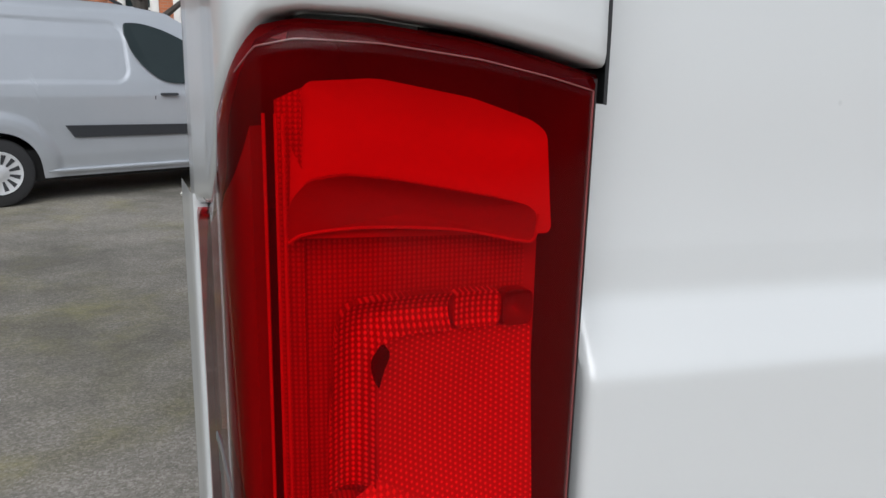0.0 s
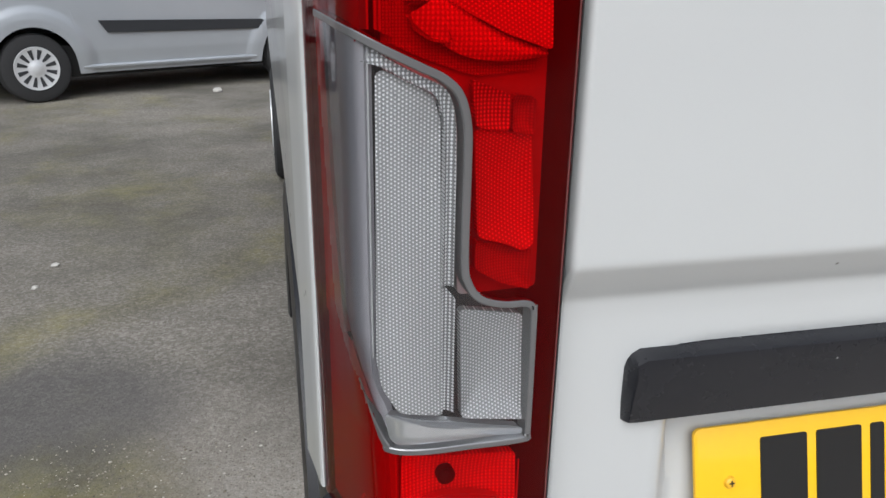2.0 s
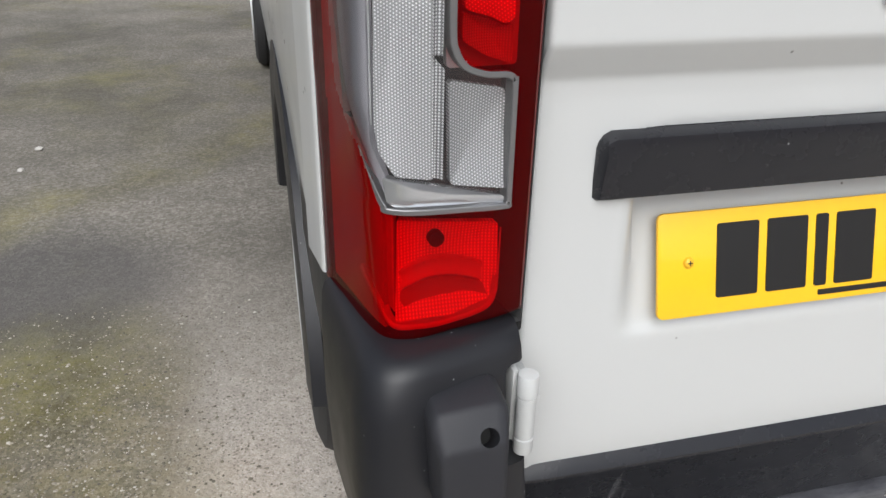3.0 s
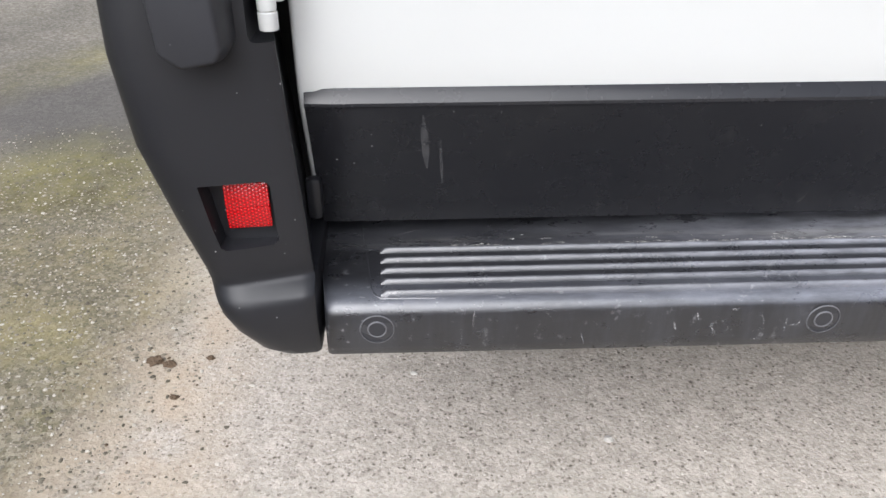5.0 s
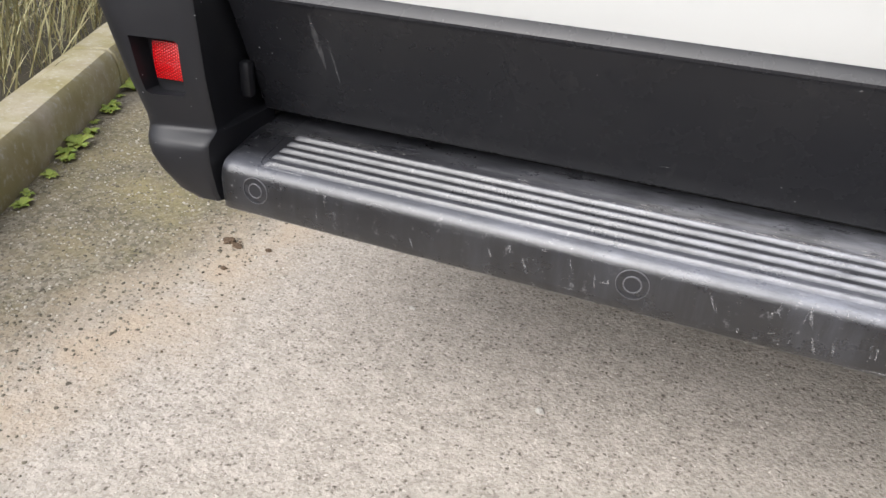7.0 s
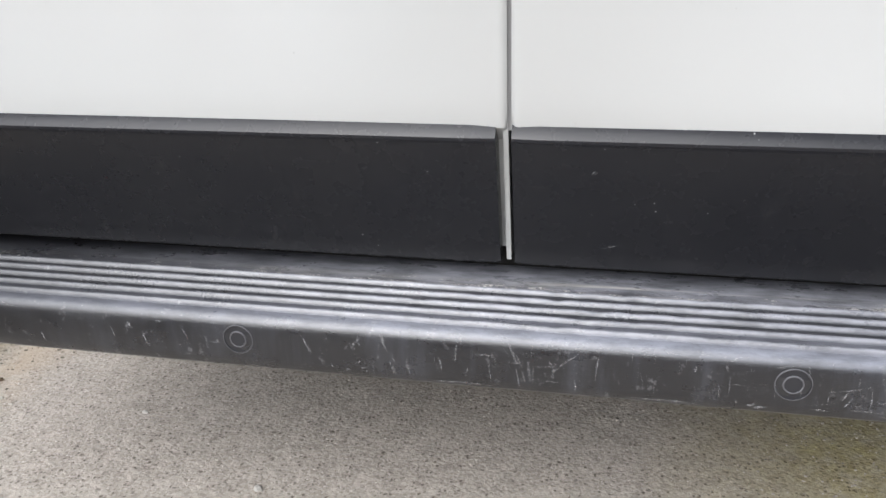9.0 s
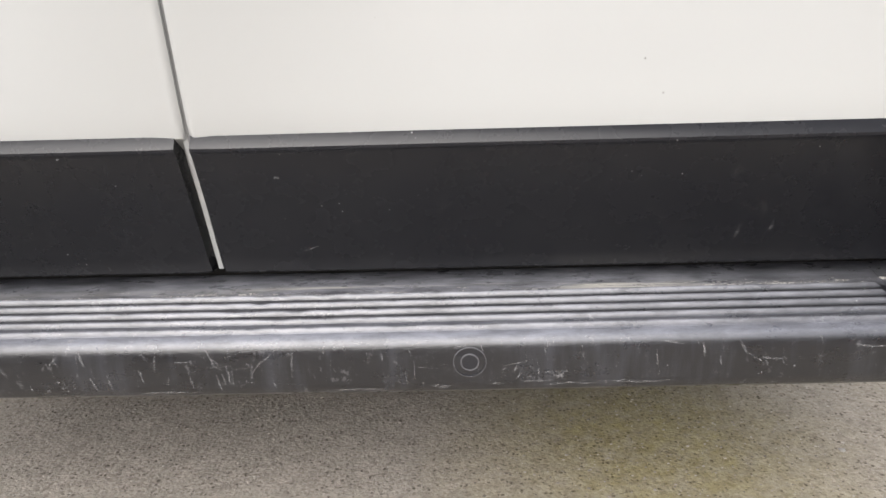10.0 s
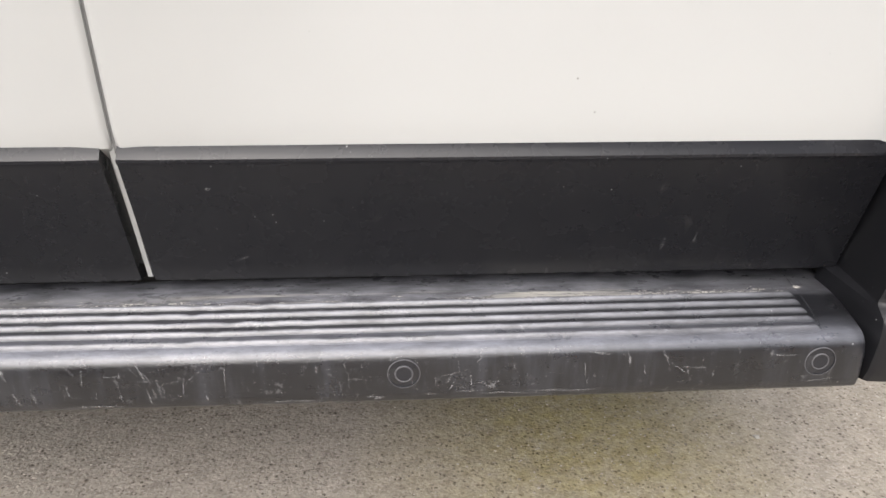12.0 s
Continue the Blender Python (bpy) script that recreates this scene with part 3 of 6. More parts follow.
def back_door(side):
    x0, x1 = (-0.8268, -0.0022) if side < 0 else (0.0022, 0.8268)
    xs = [x0, x0 + 0.0015, x0 + 0.003, x0 + 0.005, x0 + 0.0075] + np.linspace(x0 + 0.01, x1 - 0.01, 122).tolist() + [x1 - 0.0075, x1 - 0.005, x1 - 0.003, x1 - 0.0015, x1]
    zs = np.unique(np.r_[np.linspace(0.485, 0.75, 16), np.linspace(0.75, 0.98, 48), np.linspace(0.98, 1.27, 120), np.linspace(1.3, 2.42, 16)])
    ys = [[door_y(z) for z in zs]]
    soft = np.convolve(np.pad(ys[0], 1, "edge"), np.array([0.25, 0.5, 0.25]), "valid")
    rows = []
    for z, y in zip(zs, soft):
        row = []
        for x in xs:
            lip = max(0.0, 1 - min(x - x0, x1 - x) / (0.004 if abs(x) > 0.4 else 0.007))
            behind = 0.022 * np.clip((0.6445 - z) / 0.01, 0, 1) * (x0 + 0.02 < x if side < 0 else x < x1 - 0.02)
            row.append((x, y + crown(x, z) + behind + 0.004 * lip**2 + (recess(x, z) if side < 0 else 0), z))
        rows.append([(x0, y + 0.035, z)] + row + [(x1, y + 0.035, z)])
    door = part("rear_door", sheet(rows), DOOR_WHITE, van, "white rear door with pressed ridges")
    # the black cladding along the foot of the door
    z0, z1 = 0.472, 0.648
    prof = [(0.085, z0), (0.069, z0 - 0.002), (0.064, z0 + 0.001), (0.0048, 0.6265), (0.0008, 0.6315), (0.0010, 0.6345), (0.0022, 0.6365), (0.0090, 0.6462), (0.0115, z1), (0.03, z1)]
    ends = (x0 + 0.0060, x1 - 0.0112) if side < 0 else (x0 + 0.0008, x1 - 0.0045)
    n = 30
    rows = []
    for q in np.linspace(*ends, n):
        lip = 0.002 if q in ends else 0.0
        rows.append([(q, y + lip, z) for y, z in prof])
    part("door_cladding", sheet(rows, caps=True), TRIM, door, "scuffed black plastic door cladding", angle=25)
    if side < 0:
        part("edge_flange", slanted(-0.0070, -0.0015, 0.011), WHITE, door)
    # hinge: knuckle, pin caps and leaf
    s = side
    axis = (-0.8365, -0.040, 0)
    hinge = part("hinge", flip(spun([(0, 0.716), (0.0078, 0.716), (0.0082, 0.718), (0.0082, 0.7300), (0.0070, 0.7306), (0.0070, 0.7320), (0.0080, 0.7325), (0.0080, 0.7705), (0.0068, 0.771), (0.0068, 0.7722), (0.0086, 0.7728), (0.0086, 0.789), (0.0078, 0.7915), (0, 0.7925)], axis, "z", 24), s), WHITE, door, "white door hinge", angle=50)
    part("leaf", flip(box(-0.840, -0.822, -0.036, 0.012, 0.736, 0.767, 0.004), s), WHITE, hinge)
    part("bracket", flip(box(-0.8455, -0.8405, -0.030, 0.02, 0.718, 0.788, 0.0015), s), WHITE, hinge)
    return door


left_door = back_door(-1)
right_door = back_door(1)
part("door_seal", box(-0.012, 0.012, 0.115, 0.13, 0.46, 2.4), SEAL, van)
part("door_frame_seal", box(-0.86, 0.86, 0.135, 0.16, 0.40, 2.42), UNDER, van)

rows = [[(x, door_y(z) + crown(0, z) + 0.008, z) for x in (-0.0025, 0.0025)] for z in np.r_[0.640, np.linspace(0.655, 2.4, 60)]]
part("door_gap_seal", sheet(rows), RUBBER_GREY, van, "grey rubber seal between the doors")
for sd in (-1, 1):
    rows = []
    for z in np.linspace(1.326, 2.4, 40):
        front = -0.0060 + max(0.0, door_y(z) - door_y(1.345))
        rows.append([(-0.8303, front, z), (-0.8289, front, z), (-0.8282, front + 0.004, z), (-0.8275, door_y(z) + 0.02, z)])
    part("post_gap_seal", flip(sheet(rows), sd), SEAL, van)
    part("lamp_gasket", flip(box(-0.8325, -0.8268, 0.006, 0.034, 0.80, 1.338, 0.002), sd), SEAL, van)


def handle_strip():
    """The black strip over the number plate, with its rounded end."""
    prof = [(0.06, 0.911), (0.010, 0.909), (0.005, 0.9115), (-0.001, 0.952), (0.001, 0.961), (0.007, 0.9645), (0.05, 0.966)]
    xs = [-0.7765, -0.7755, -0.772, -0.766] + np.linspace(-0.75, -0.22, 20).tolist() + [-0.206, -0.200, -0.1965, -0.1955]
    rows = []
    for x in xs:
        e = min(x + 0.7765, -0.1955 - x)
        cut = 0.010 * (1 - min(1, e / 0.0105)) ** 2
        back = 0.010 * (1 - min(1, e / 0.006)) ** 2
        rows.append([(x, y + back * (y < 0.03), z - cut * (z > 0.95)) for y, z in prof])
    return part("grip_strip", sheet(rows, caps=True), TRIM, left_door, "black plastic grip strip")


handle_strip()


def number_plate():
    x0, x1, z0, z1 = PLATE
    lean = math.atan2(0.026, 0.087)
    tip = Matrix.Translation((0, 0.0035, z0)) @ Matrix.Rotation(-lean, 4, "X")
    h, w = 0.0915, x1 - x0
    b = prism(rounded(x0, x1, 0, h, 0.006), -0.0032, 0.0, 0.0006)
    b.transform(tip)
    plate = part("number_plate", b, YELLOW, van, "yellow number plate with black bars")
    at = x0 + 0.055
    for k in range(7):
        wide = 0.0405 if k != 2 else 0.0125
        b = prism(rounded(at, at + wide, 0.0145, 0.0795, 0.002, 2), -0.0042, -0.003)
        b.transform(tip)
        part("character_bar", b, INK, plate, "", smooth=False)
        at += wide + (0.0085 if k != 3 else 0.026)
    b = prism(rounded(x0 + 0.158, x0 + 0.268, 0.0055, 0.0105, 0.001, 2), -0.0039, -0.003)
    b.transform(tip)
    part("maker_bar", b, INK, plate, "", smooth=False)
    for x in (x0 + 0.0285, x1 - 0.0285):
        b = spun([(0, -0.0065), (0.002, -0.0065), (0.004, -0.0055), (0.0052, -0.003), (0.0052, -0.001)], (x, 0, 0.048), "y", 20)
        b.transform(tip)
        part("screw", b, SCREW, plate)
        b = box(x - 0.0022, x + 0.0022, -0.0068, -0.006, 0.0475, 0.0485)
        box(x - 0.0005, x + 0.0005, -0.0068, -0.006, 0.0458, 0.0502, bm=b)
        b.transform(tip)
        part("slot", b, INK, plate)


number_plate()
part("badge_bar", box(-0.573, -0.49, -0.008, 0.0, 1.053, 1.076, 0.003), CHROME, left_door)

# -- bumper corners --
LEVELS = [
    # z, inner end (x, y), outer corner (x, y), side end (x, y), corner roundness
    (0.8200, (-0.840, 0.011), (-0.936, -0.022), (-0.966, 0.091), 0.034),
    (0.8205, (-0.838, -0.009), (-0.946, -0.044), (-0.973, 0.091), 0.038),
    (0.8170, (-0.838, -0.019), (-0.953, -0.056), (-0.977, 0.091), 0.042),
    (0.8080, (-0.838, -0.028), (-0.961, -0.064), (-0.980, 0.091), 0.046),
    (0.7700, (-0.836, -0.036), (-0.969, -0.071), (-0.982, 0.091), 0.050),
    (0.7000, (-0.833, -0.043), (-0.971, -0.076), (-0.982, 0.091), 0.050),
    (0.6200, (-0.827, -0.049), (-0.962, -0.079), (-0.978, 0.089), 0.050),
    (0.5400, (-0.822, -0.050), (-0.938, -0.075), (-0.963, 0.081), 0.046),
    (0.4850, (-0.821, -0.044), (-0.923, -0.065), (-0.946, 0.071), 0.040),
    (0.4775, (-0.821, -0.0420), (-0.921, -0.0640), (-0.944, 0.071), 0.036),
    (0.4742, (-0.820, -0.0435), (-0.920, -0.0642), (-0.943, 0.071), 0.036),
    (0.4715, (-0.8195, -0.0480), (-0.919, -0.0650), (-0.942, 0.071), 0.036),
    (0.4640, (-0.8195, -0.0600), (-0.917, -0.0700), (-0.940, 0.071), 0.036),
    (0.4600, (-0.8195, -0.0625), (-0.916, -0.0735), (-0.939, 0.071), 0.036),
    (0.4520, (-0.8195, -0.0635), (-0.914, -0.0770), (-0.937, 0.071), 0.036),
    (0.4400, (-0.8195, -0.0635), (-0.910, -0.0785), (-0.935, 0.071), 0.036),
    (0.4200, (-0.8195, -0.061), (-0.901, -0.075), (-0.926, 0.071), 0.036),
    (0.3950, (-0.8195, -0.056), (-0.883, -0.066), (-0.908, 0.071), 0.032),
    (0.3820, (-0.8200, -0.050), (-0.867, -0.055), (-0.890, 0.071), 0.026),
    (0.3780, (-0.8205, -0.036), (-0.859, -0.038), (-0.878, 0.071), 0.020),
]


def corner_row(z, a, b, c, r):
    """One level of the corner: back of the inner face, its front edge, the rounded corner, the side."""
    A, B, C = Vector(a), Vector(b), Vector(c)
    u, w = (A - B).normalized(), (C - B).normalized()
    p, q = B + u * r, B + w * r
    back = -0.016 if z > 0.474 else 0.001
    pts = [Vector((A.x + back, 0.080)), A + Vector((back * 0.5, 0.045)), A + Vector((back * 0.08, 0.012)), A + Vector((-0.0004, 0.0035)), A + Vector((-0.004, -0.0002))]
    pts += [A.lerp(p, f) for f in (0.2, 0.45, 0.7, 0.9)]
    for k in range(9):
        t = k / 8
        pts.append((1 - t) ** 2 * p + 2 * t * (1 - t) * B + t * t * q)
    pts += [q.lerp(C, f) for f in (0.3, 0.6, 1.0)]
    return [(v.x, v.y, z) for v in pts]


def bumper_corner(side):
    rows = [corner_row(*lv) for lv in LEVELS]
    bm = sheet(rows)
    # a hollow back, so that the piece is closed
    loop_top = [v for v in bm.verts][: len(rows[0])]
    bm.faces.new(loop_top)
    n = len(rows[0])
    bm.verts.ensure_lookup_table()
    bm.faces.new([bm.verts[(len(rows) - 1) * n + k] for k in range(n)])
    edge = [bm.verts[k * n] for k in range(len(rows))]
    edge2 = [bm.verts[k * n + n - 1] for k in range(len(rows))]
    for i in range(len(rows) - 1):
        bm.faces.new((edge[i], edge[i + 1], edge2[i + 1], edge2[i]))
    well = prism([(-0.911, 0.586), (-0.855, 0.5845), (-0.850, 0.580), (-0.848, 0.522), (-0.853, 0.517), (-0.896, 0.516), (-0.901, 0.520)], -0.12, -0.040)
    notch = box(-0.854, -0.80, -0.2, 0.12, 0.706, 0.797, 0.006)
    me = carve(bm, [well, notch])
    if side > 0:  # the foot of this corner stands a little further in
        for v in me.vertices:
            v.co.x += 0.010 * min(1.0, max(0.0, (0.56 - v.co.z) / 0.1))
    corner = part("bumper_corner", flip(me, side), BUMPER, van, "dark grey moulded bumper corner", angle=40)
    # red reflector, set slantwise in its well
    for z0, z1, tip in ((0.5325, 0.5550, 5), (0.5552, 0.5785, -5)):
        b = prism(rounded(-0.8940, -0.8540, z0, z1, 0.002, 3), 0.0, 0.008, 0.0006)
        mid = (z0 + z1) / 2
        b.transform(Matrix.Translation((-0.853, -0.047, mid)) @ Matrix.Rotation(radians(4), 4, "Z") @ Matrix.Rotation(radians(tip), 4, "X") @ Matrix.Translation((0.853, 0, -mid)))
        part("reflector", flip(b, side), RED_REFLECT, corner, "red prismatic reflector")
    # sensor cover
    out = [(-0.923, 0.784), (-0.918, 0.795), (-0.870, 0.799), (-0.8635, 0.794), (-0.8625, 0.712), (-0.868, 0.702), (-0.900, 0.696), (-0.919, 0.710)]
    b = bmesh.new()
    back = [b.verts.new((x, -0.040, z)) for x, z in out]
    mid = [b.verts.new((x, -0.074, z - 0.002 * (z > 0.77))) for x, z in out]
    cx, cz = -0.892, 0.745
    front = [b.verts.new((cx + (x - cx) * 0.84, -0.091, cz - 0.006 + (z - cz) * (0.62 if z > 0.75 else 0.82))) for x, z in out]
    m = len(out)
    for u, w in ((back, mid), (mid, front)):
        for i in range(m):
            b.faces.new((u[i], u[(i + 1) % m], w[(i + 1) % m], w[i]))
    b.faces.new(front)
    b.faces.new(list(reversed(back)))
    bmesh.ops.recalc_face_normals(b, faces=b.faces)
    bmesh.ops.bevel(b, geom=[e for e in b.edges if not e.is_boundary], offset=0.0035, segments=3, affect="EDGES", profile=0.5)
    drill = spun([(0, -0.02), (0.0072, -0.02), (0.0072, 0.028), (0, 0.028)], (0, 0, 0), "y", 24)
    drill.transform(Matrix.Translation((-0.8815, -0.086, 0.7765)) @ Matrix.Rotation(radians(-35), 4, "X"))
    me = carve(b, [drill])
    cover = part("sensor_cover", flip(me, side), COVER, corner, "dark grey plastic cover with a round hole", angle=40)
    b = spun([(0, 0.022), (0.0070, 0.022), (0.0070, 0.026), (0, 0.026)], (0, 0, 0), "y", 20)
    b.transform(Matrix.Translation((-0.8815, -0.086, 0.7765)) @ Matrix.Rotation(radians(-35), 4, "X"))
    part("socket", flip(b, side), UNDER, cover)


bumper_corner(-1)
bumper_corner(1)
part("corner_clip", box(-0.832, -0.815, 0.026, 0.042, 0.496, 0.544, 0.006), BUMPER, van)


# -- the step --
RIB_Y = [0.0370, 0.0195, 0.0020, -0.0155, -0.0330]


def bow(x):
    """The step bows out a little towards its middle."""
    return -0.004 * (1 - (x / 0.81) ** 2)


SENSOR = black_plastic("sensor_plastic", 0.022, 0.35).m


def step():
    prof = [(0.110, 0.4520), (0.044, 0.4505), (-0.022, 0.4435), (-0.036, 0.4415), (-0.0435, 0.4385), (-0.0485, 0.4335), (-0.0510, 0.4265), (-0.0525, 0.4160), (-0.0520, 0.3890), (-0.0500, 0.3780), (-0.0440, 0.3725), (-0.03, 0.371), (0.06, 0.371)]
    xs = [-0.8135, -0.8125, -0.810] + np.linspace(-0.80, 0.79, 60).tolist() + [0.8005, 0.8030, 0.8040]
    rows = []
    for x in xs:
        lip = 0.003 * max(0.0, (abs(x + 0.0048) - 0.8055) / 0.0035)
        flare = math.copysign(0.018, x) if abs(x) > 0.7995 else 0.0
        rows.append([(x + flare * min(1.0, max(0.0, (y + 0.045) / 0.145)), y + bow(x) + lip, z - lip * (z > 0.42)) for y, z in prof])
    tread = part("bumper_step", sheet(rows, caps=True), STEP, van, "scuffed black ribbed plastic bumper step", angle=60)
    for i, y in enumerate(RIB_Y):
        end = 0.758 - 0.0005 * i
        rows = []
        for x in [-end, -end + 0.002, -end + 0.006] + np.linspace(-end + 0.02, end - 0.02, 240).tolist() + [end - 0.006, end - 0.002, end]:
            f = 0.25 + 0.75 * min(1, (end - abs(x)) / 0.006)
            base = float(np.interp(y, [-0.036, -0.022, 0.044], [0.4415, 0.4435, 0.4505]))
            worn = max(0.0, 1.0 - abs(x - 0.10) / 0.42)
            f *= 1.0 - 0.42 * worn * max(0.0, noise.noise(Vector((x * 45, y * 300, 2)))) - 0.12 * worn
            sway = 0.0012 * worn * noise.noise(Vector((x * 60, y * 300, 8)))
            prof2 = [(-0.0042, -0.001), (-0.0037, 0.0006 * f), (-0.0020, 0.0043 * f), (-0.0006, 0.0052 * f), (0.0006, 0.0052 * f), (0.0018, 0.0040 * f), (0.0036, -0.001)]
            rows.append([(x, y + dy + sway + bow(x), base + dz) for dy, dz in prof2])
        part("tread_rib", sheet(rows), STEP, tread, angle=70)
    for s in (-1, 1):
        shift = 0.0 if s < 0 else 0.006
        line = [(s * x - shift, y, float(np.interp(y, [-0.0435, -0.036, -0.022, 0.044, 0.110], [0.4385, 0.4415, 0.4435, 0.4505, 0.4520])) + 0.0002) for x, y in ((0.780, 0.092), (0.773, 0.03), (0.7665, -0.024), (0.763, -0.0345), (0.756, -0.0395), (0.70, -0.0405))]
        b = tube(line, 0.0010, 6)
        part("tread_border", b, STEP, tread)
    for x in (-0.761, -0.294, 0.290, 0.752):
        y = -0.0528 + bow(x)
        b = spun([(0.0, -0.0002), (0.0088, -0.0002), (0.0092, 0.0006), (0.0160, 0.0006), (0.0163, -0.0004), (0.0172, -0.0004), (0.0178, 0.001)], (x, y, 0.4115), "y", 40)
        sensor = part("parking_sensor", b, SENSOR, tread, "round black parking sensor", angle=30)
        part("sensor_ring", spun([(0.0084, 0.0004), (0.0087, -0.0008), (0.0096, -0.0010), (0.0100, -0.0004), (0.0102, 0.0008)], (x, y, 0.4115), "y", 36), RING, sensor)
        part("outer_ring", spun([(0.0166, 0.0002), (0.0169, -0.0006), (0.0174, -0.0006), (0.0179, 0.0008)], (x, y, 0.4115), "y", 40), RING, sensor)
    # torn and scraped plastic
    rng = random.Random(12)
    face_y, face_z = [-0.0520, -0.0525, -0.0510, -0.0485], [0.3890, 0.4160, 0.4265, 0.4335]

    def scratch(bm, pts, width, lay):
        rows = []
        for i, p in enumerate(pts):
            q = pts[min(i + 1, len(pts) - 1)] if i < len(pts) - 1 else pts[i]
            o = pts[max(i - 1, 0)]
            d = np.array(q) - np.array(o)
            n = np.array([-d[1], d[0]]) / (np.linalg.norm(d) + 1e-9)
            w = width * (1.0 if 0 < i < len(pts) - 1 else 0.3) * rng.uniform(0.6, 1.3)
            rows.append([lay(*(np.array(p) + n * w)), lay(*(np.array(p) - n * w))])
        sheet(rows, bm=bm)

    def on_face(x, z):
        z = min(max(z, 0.379), 0.4365)
        return (x, float(np.interp(z, [0.378, 0.389, 0.416, 0.4265, 0.4335, 0.4385], [-0.0500, -0.0520, -0.0525, -0.0510, -0.0485, -0.0435])) + bow(x) - 0.0004, z)

    def on_tread(x, y):
        return (x, y + bow(x), float(np.interp(y, [-0.036, -0.022, 0.044, 0.110], [0.4415, 0.4435, 0.4505, 0.4520])) + 0.0004)

    def where():
        return rng.gauss(0.16, 0.24) if rng.random() < 0.65 else rng.uniform(-0.76, 0.76)

    marks = bmesh.new()
    for _ in range(210):
        x, z = where(), rng.uniform(0.382, 0.435)
        if abs(x) > 0.78:
            continue
        a = rng.gauss(96, 13) if rng.random() < 0.82 else rng.gauss(0, 8)
        long = rng.uniform(0.004, 0.024) * (1.0 if abs(a) > 40 else 1.5)
        bend = rng.gauss(0, 0.10)
        pts = [(x + long * t * math.cos(radians(a) + bend * t), z + long * t * math.sin(radians(a) + bend * t)) for t in (0, 0.3, 0.6, 1.0)]
        scratch(marks, pts, 0.00015 + 0.0013 * rng.random() ** 2.5, on_face)
    for x, z, w, h in ((0.055, 0.400, 0.030, 0.030), (0.10, 0.396, 0.002, 0.032), (0.60, 0.402, -0.018, 0.014)):
        scratch(marks, [(x, z), (x + w * 0.35, z + h * 0.45), (x + w * 0.7, z + h * 0.72), (x + w, z + h)], 0.0008, on_face)
    for x, z, w in ((0.13, 0.3795, 0.075), (-0.09, 0.3795, 0.09), (0.375, 0.3835, 0.05), (0.44, 0.3845, 0.065), (0.25, 0.3825, 0.02)):
        scratch(marks, [(x + w * t, z + 0.0012 * math.sin(7 * t + x * 30)) for t in (0, 0.2, 0.45, 0.7, 1.0)], 0.0016, on_face)
    tagged(part("scuff_mark", marks, SCUFF, tread, "", smooth=False), "pale scratches", kind="stuff")
    marks = bmesh.new()
    for _ in range(190):
        x = where() if rng.random() < 0.7 else rng.uniform(0.35, 0.75)
        y = rng.gauss(0.054, 0.008) if rng.random() < 0.75 else rng.gauss(-0.03, 0.002)
        if abs(x) > 0.78 or -0.02 < y < 0.043 or y > 0.076:
            continue
        a = rng.gauss(0, 14)
        long = rng.uniform(0.004, 0.03)
        pts = [(x + long * t * math.cos(radians(a)), y + long * t * math.sin(radians(a)) + rng.gauss(0, 0.0004)) for t in (0, 0.3, 0.6, 1.0)]
        scratch(marks, pts, rng.uniform(0.0002, 0.0011), on_tread)
    arc = [(-0.762 + 0.012 * math.cos(radians(a)), 0.030 + 0.012 * math.sin(radians(a))) for a in range(20, 200, 20)]
    scratch(marks, arc, 0.0006, on_tread)
    tagged(part("tread_scrape", marks, SCUFF, tread, "", smooth=False), "pale scrapes", kind="stuff")
    # nicks along the crests of the ribs
    marks = bmesh.new()
    for _ in range(170):
        x, y = where(), rng.choice(RIB_Y) + rng.uniform(-0.002, 0.001)
        if abs(x) > 0.74:
            continue
        z = on_tread(x, y)[2] + 0.0047
        long, w = rng.uniform(0.002, 0.010), rng.uniform(0.0004, 0.0012)
        sheet([[(x, y + bow(x) - w, z), (x, y + bow(x) + w, z)], [(x + long * 0.5, y + bow(x) - w * 1.4, z + 0.0004), (x + long * 0.5, y + bow(x) + w, z + 0.0005)], [(x + long, y + bow(x), z), (x + long, y + bow(x) + w, z)]], bm=marks)
    tagged(part("rib_nick", marks, SCUFF, tread, "", smooth=False), "pale nicks on the ribs", kind="stuff")
    # the chewed edge behind the ribs
    marks = bmesh.new()
    for _ in range(330):
        x = rng.choice((rng.gauss(-0.12, 0.20), rng.gauss(0.60, 0.07), rng.uniform(-0.7, 0.72)))
        if abs(x) > 0.74:
            continue
        y = rng.gauss(0.0455, 0.0014) if rng.random() < 0.8 else rng.gauss(0.052, 0.004)
        long = rng.uniform(0.002, 0.016)
        pts = [(x + long * t, y + rng.gauss(0, 0.0005)) for t in (0, 0.35, 0.7, 1.0)]
        scratch(marks, pts, rng.uniform(0.0003, 0.0013), on_tread)
    for x, y, long, w in ((0.575, 0.0490, 0.030, 0.0013), (0.625, 0.0485, 0.055, 0.0024), (0.715, 0.052, 0.016, 0.0030), (0.768, 0.056, 0.010, 0.0034), (-0.04, 0.0500, 0.035, 0.0020), (0.02, 0.0485, 0.02, 0.0022)):
        scratch(marks, [(x + long * t, y + 0.0006 * math.sin(9 * t)) for t in (0, 0.2, 0.45, 0.7, 1.0)], w, on_tread)
    tagged(part("chewed_edge", marks, CHEWED, tread, "", smooth=False), "whitened scraped edge behind the ribs", kind="stuff")
    # rubbed marks on the door claddings
    def on_door(x, z):
        return (x, float(np.interp(z, [0.473, 0.6265], [0.064, 0.0048])) - 0.0006, z)

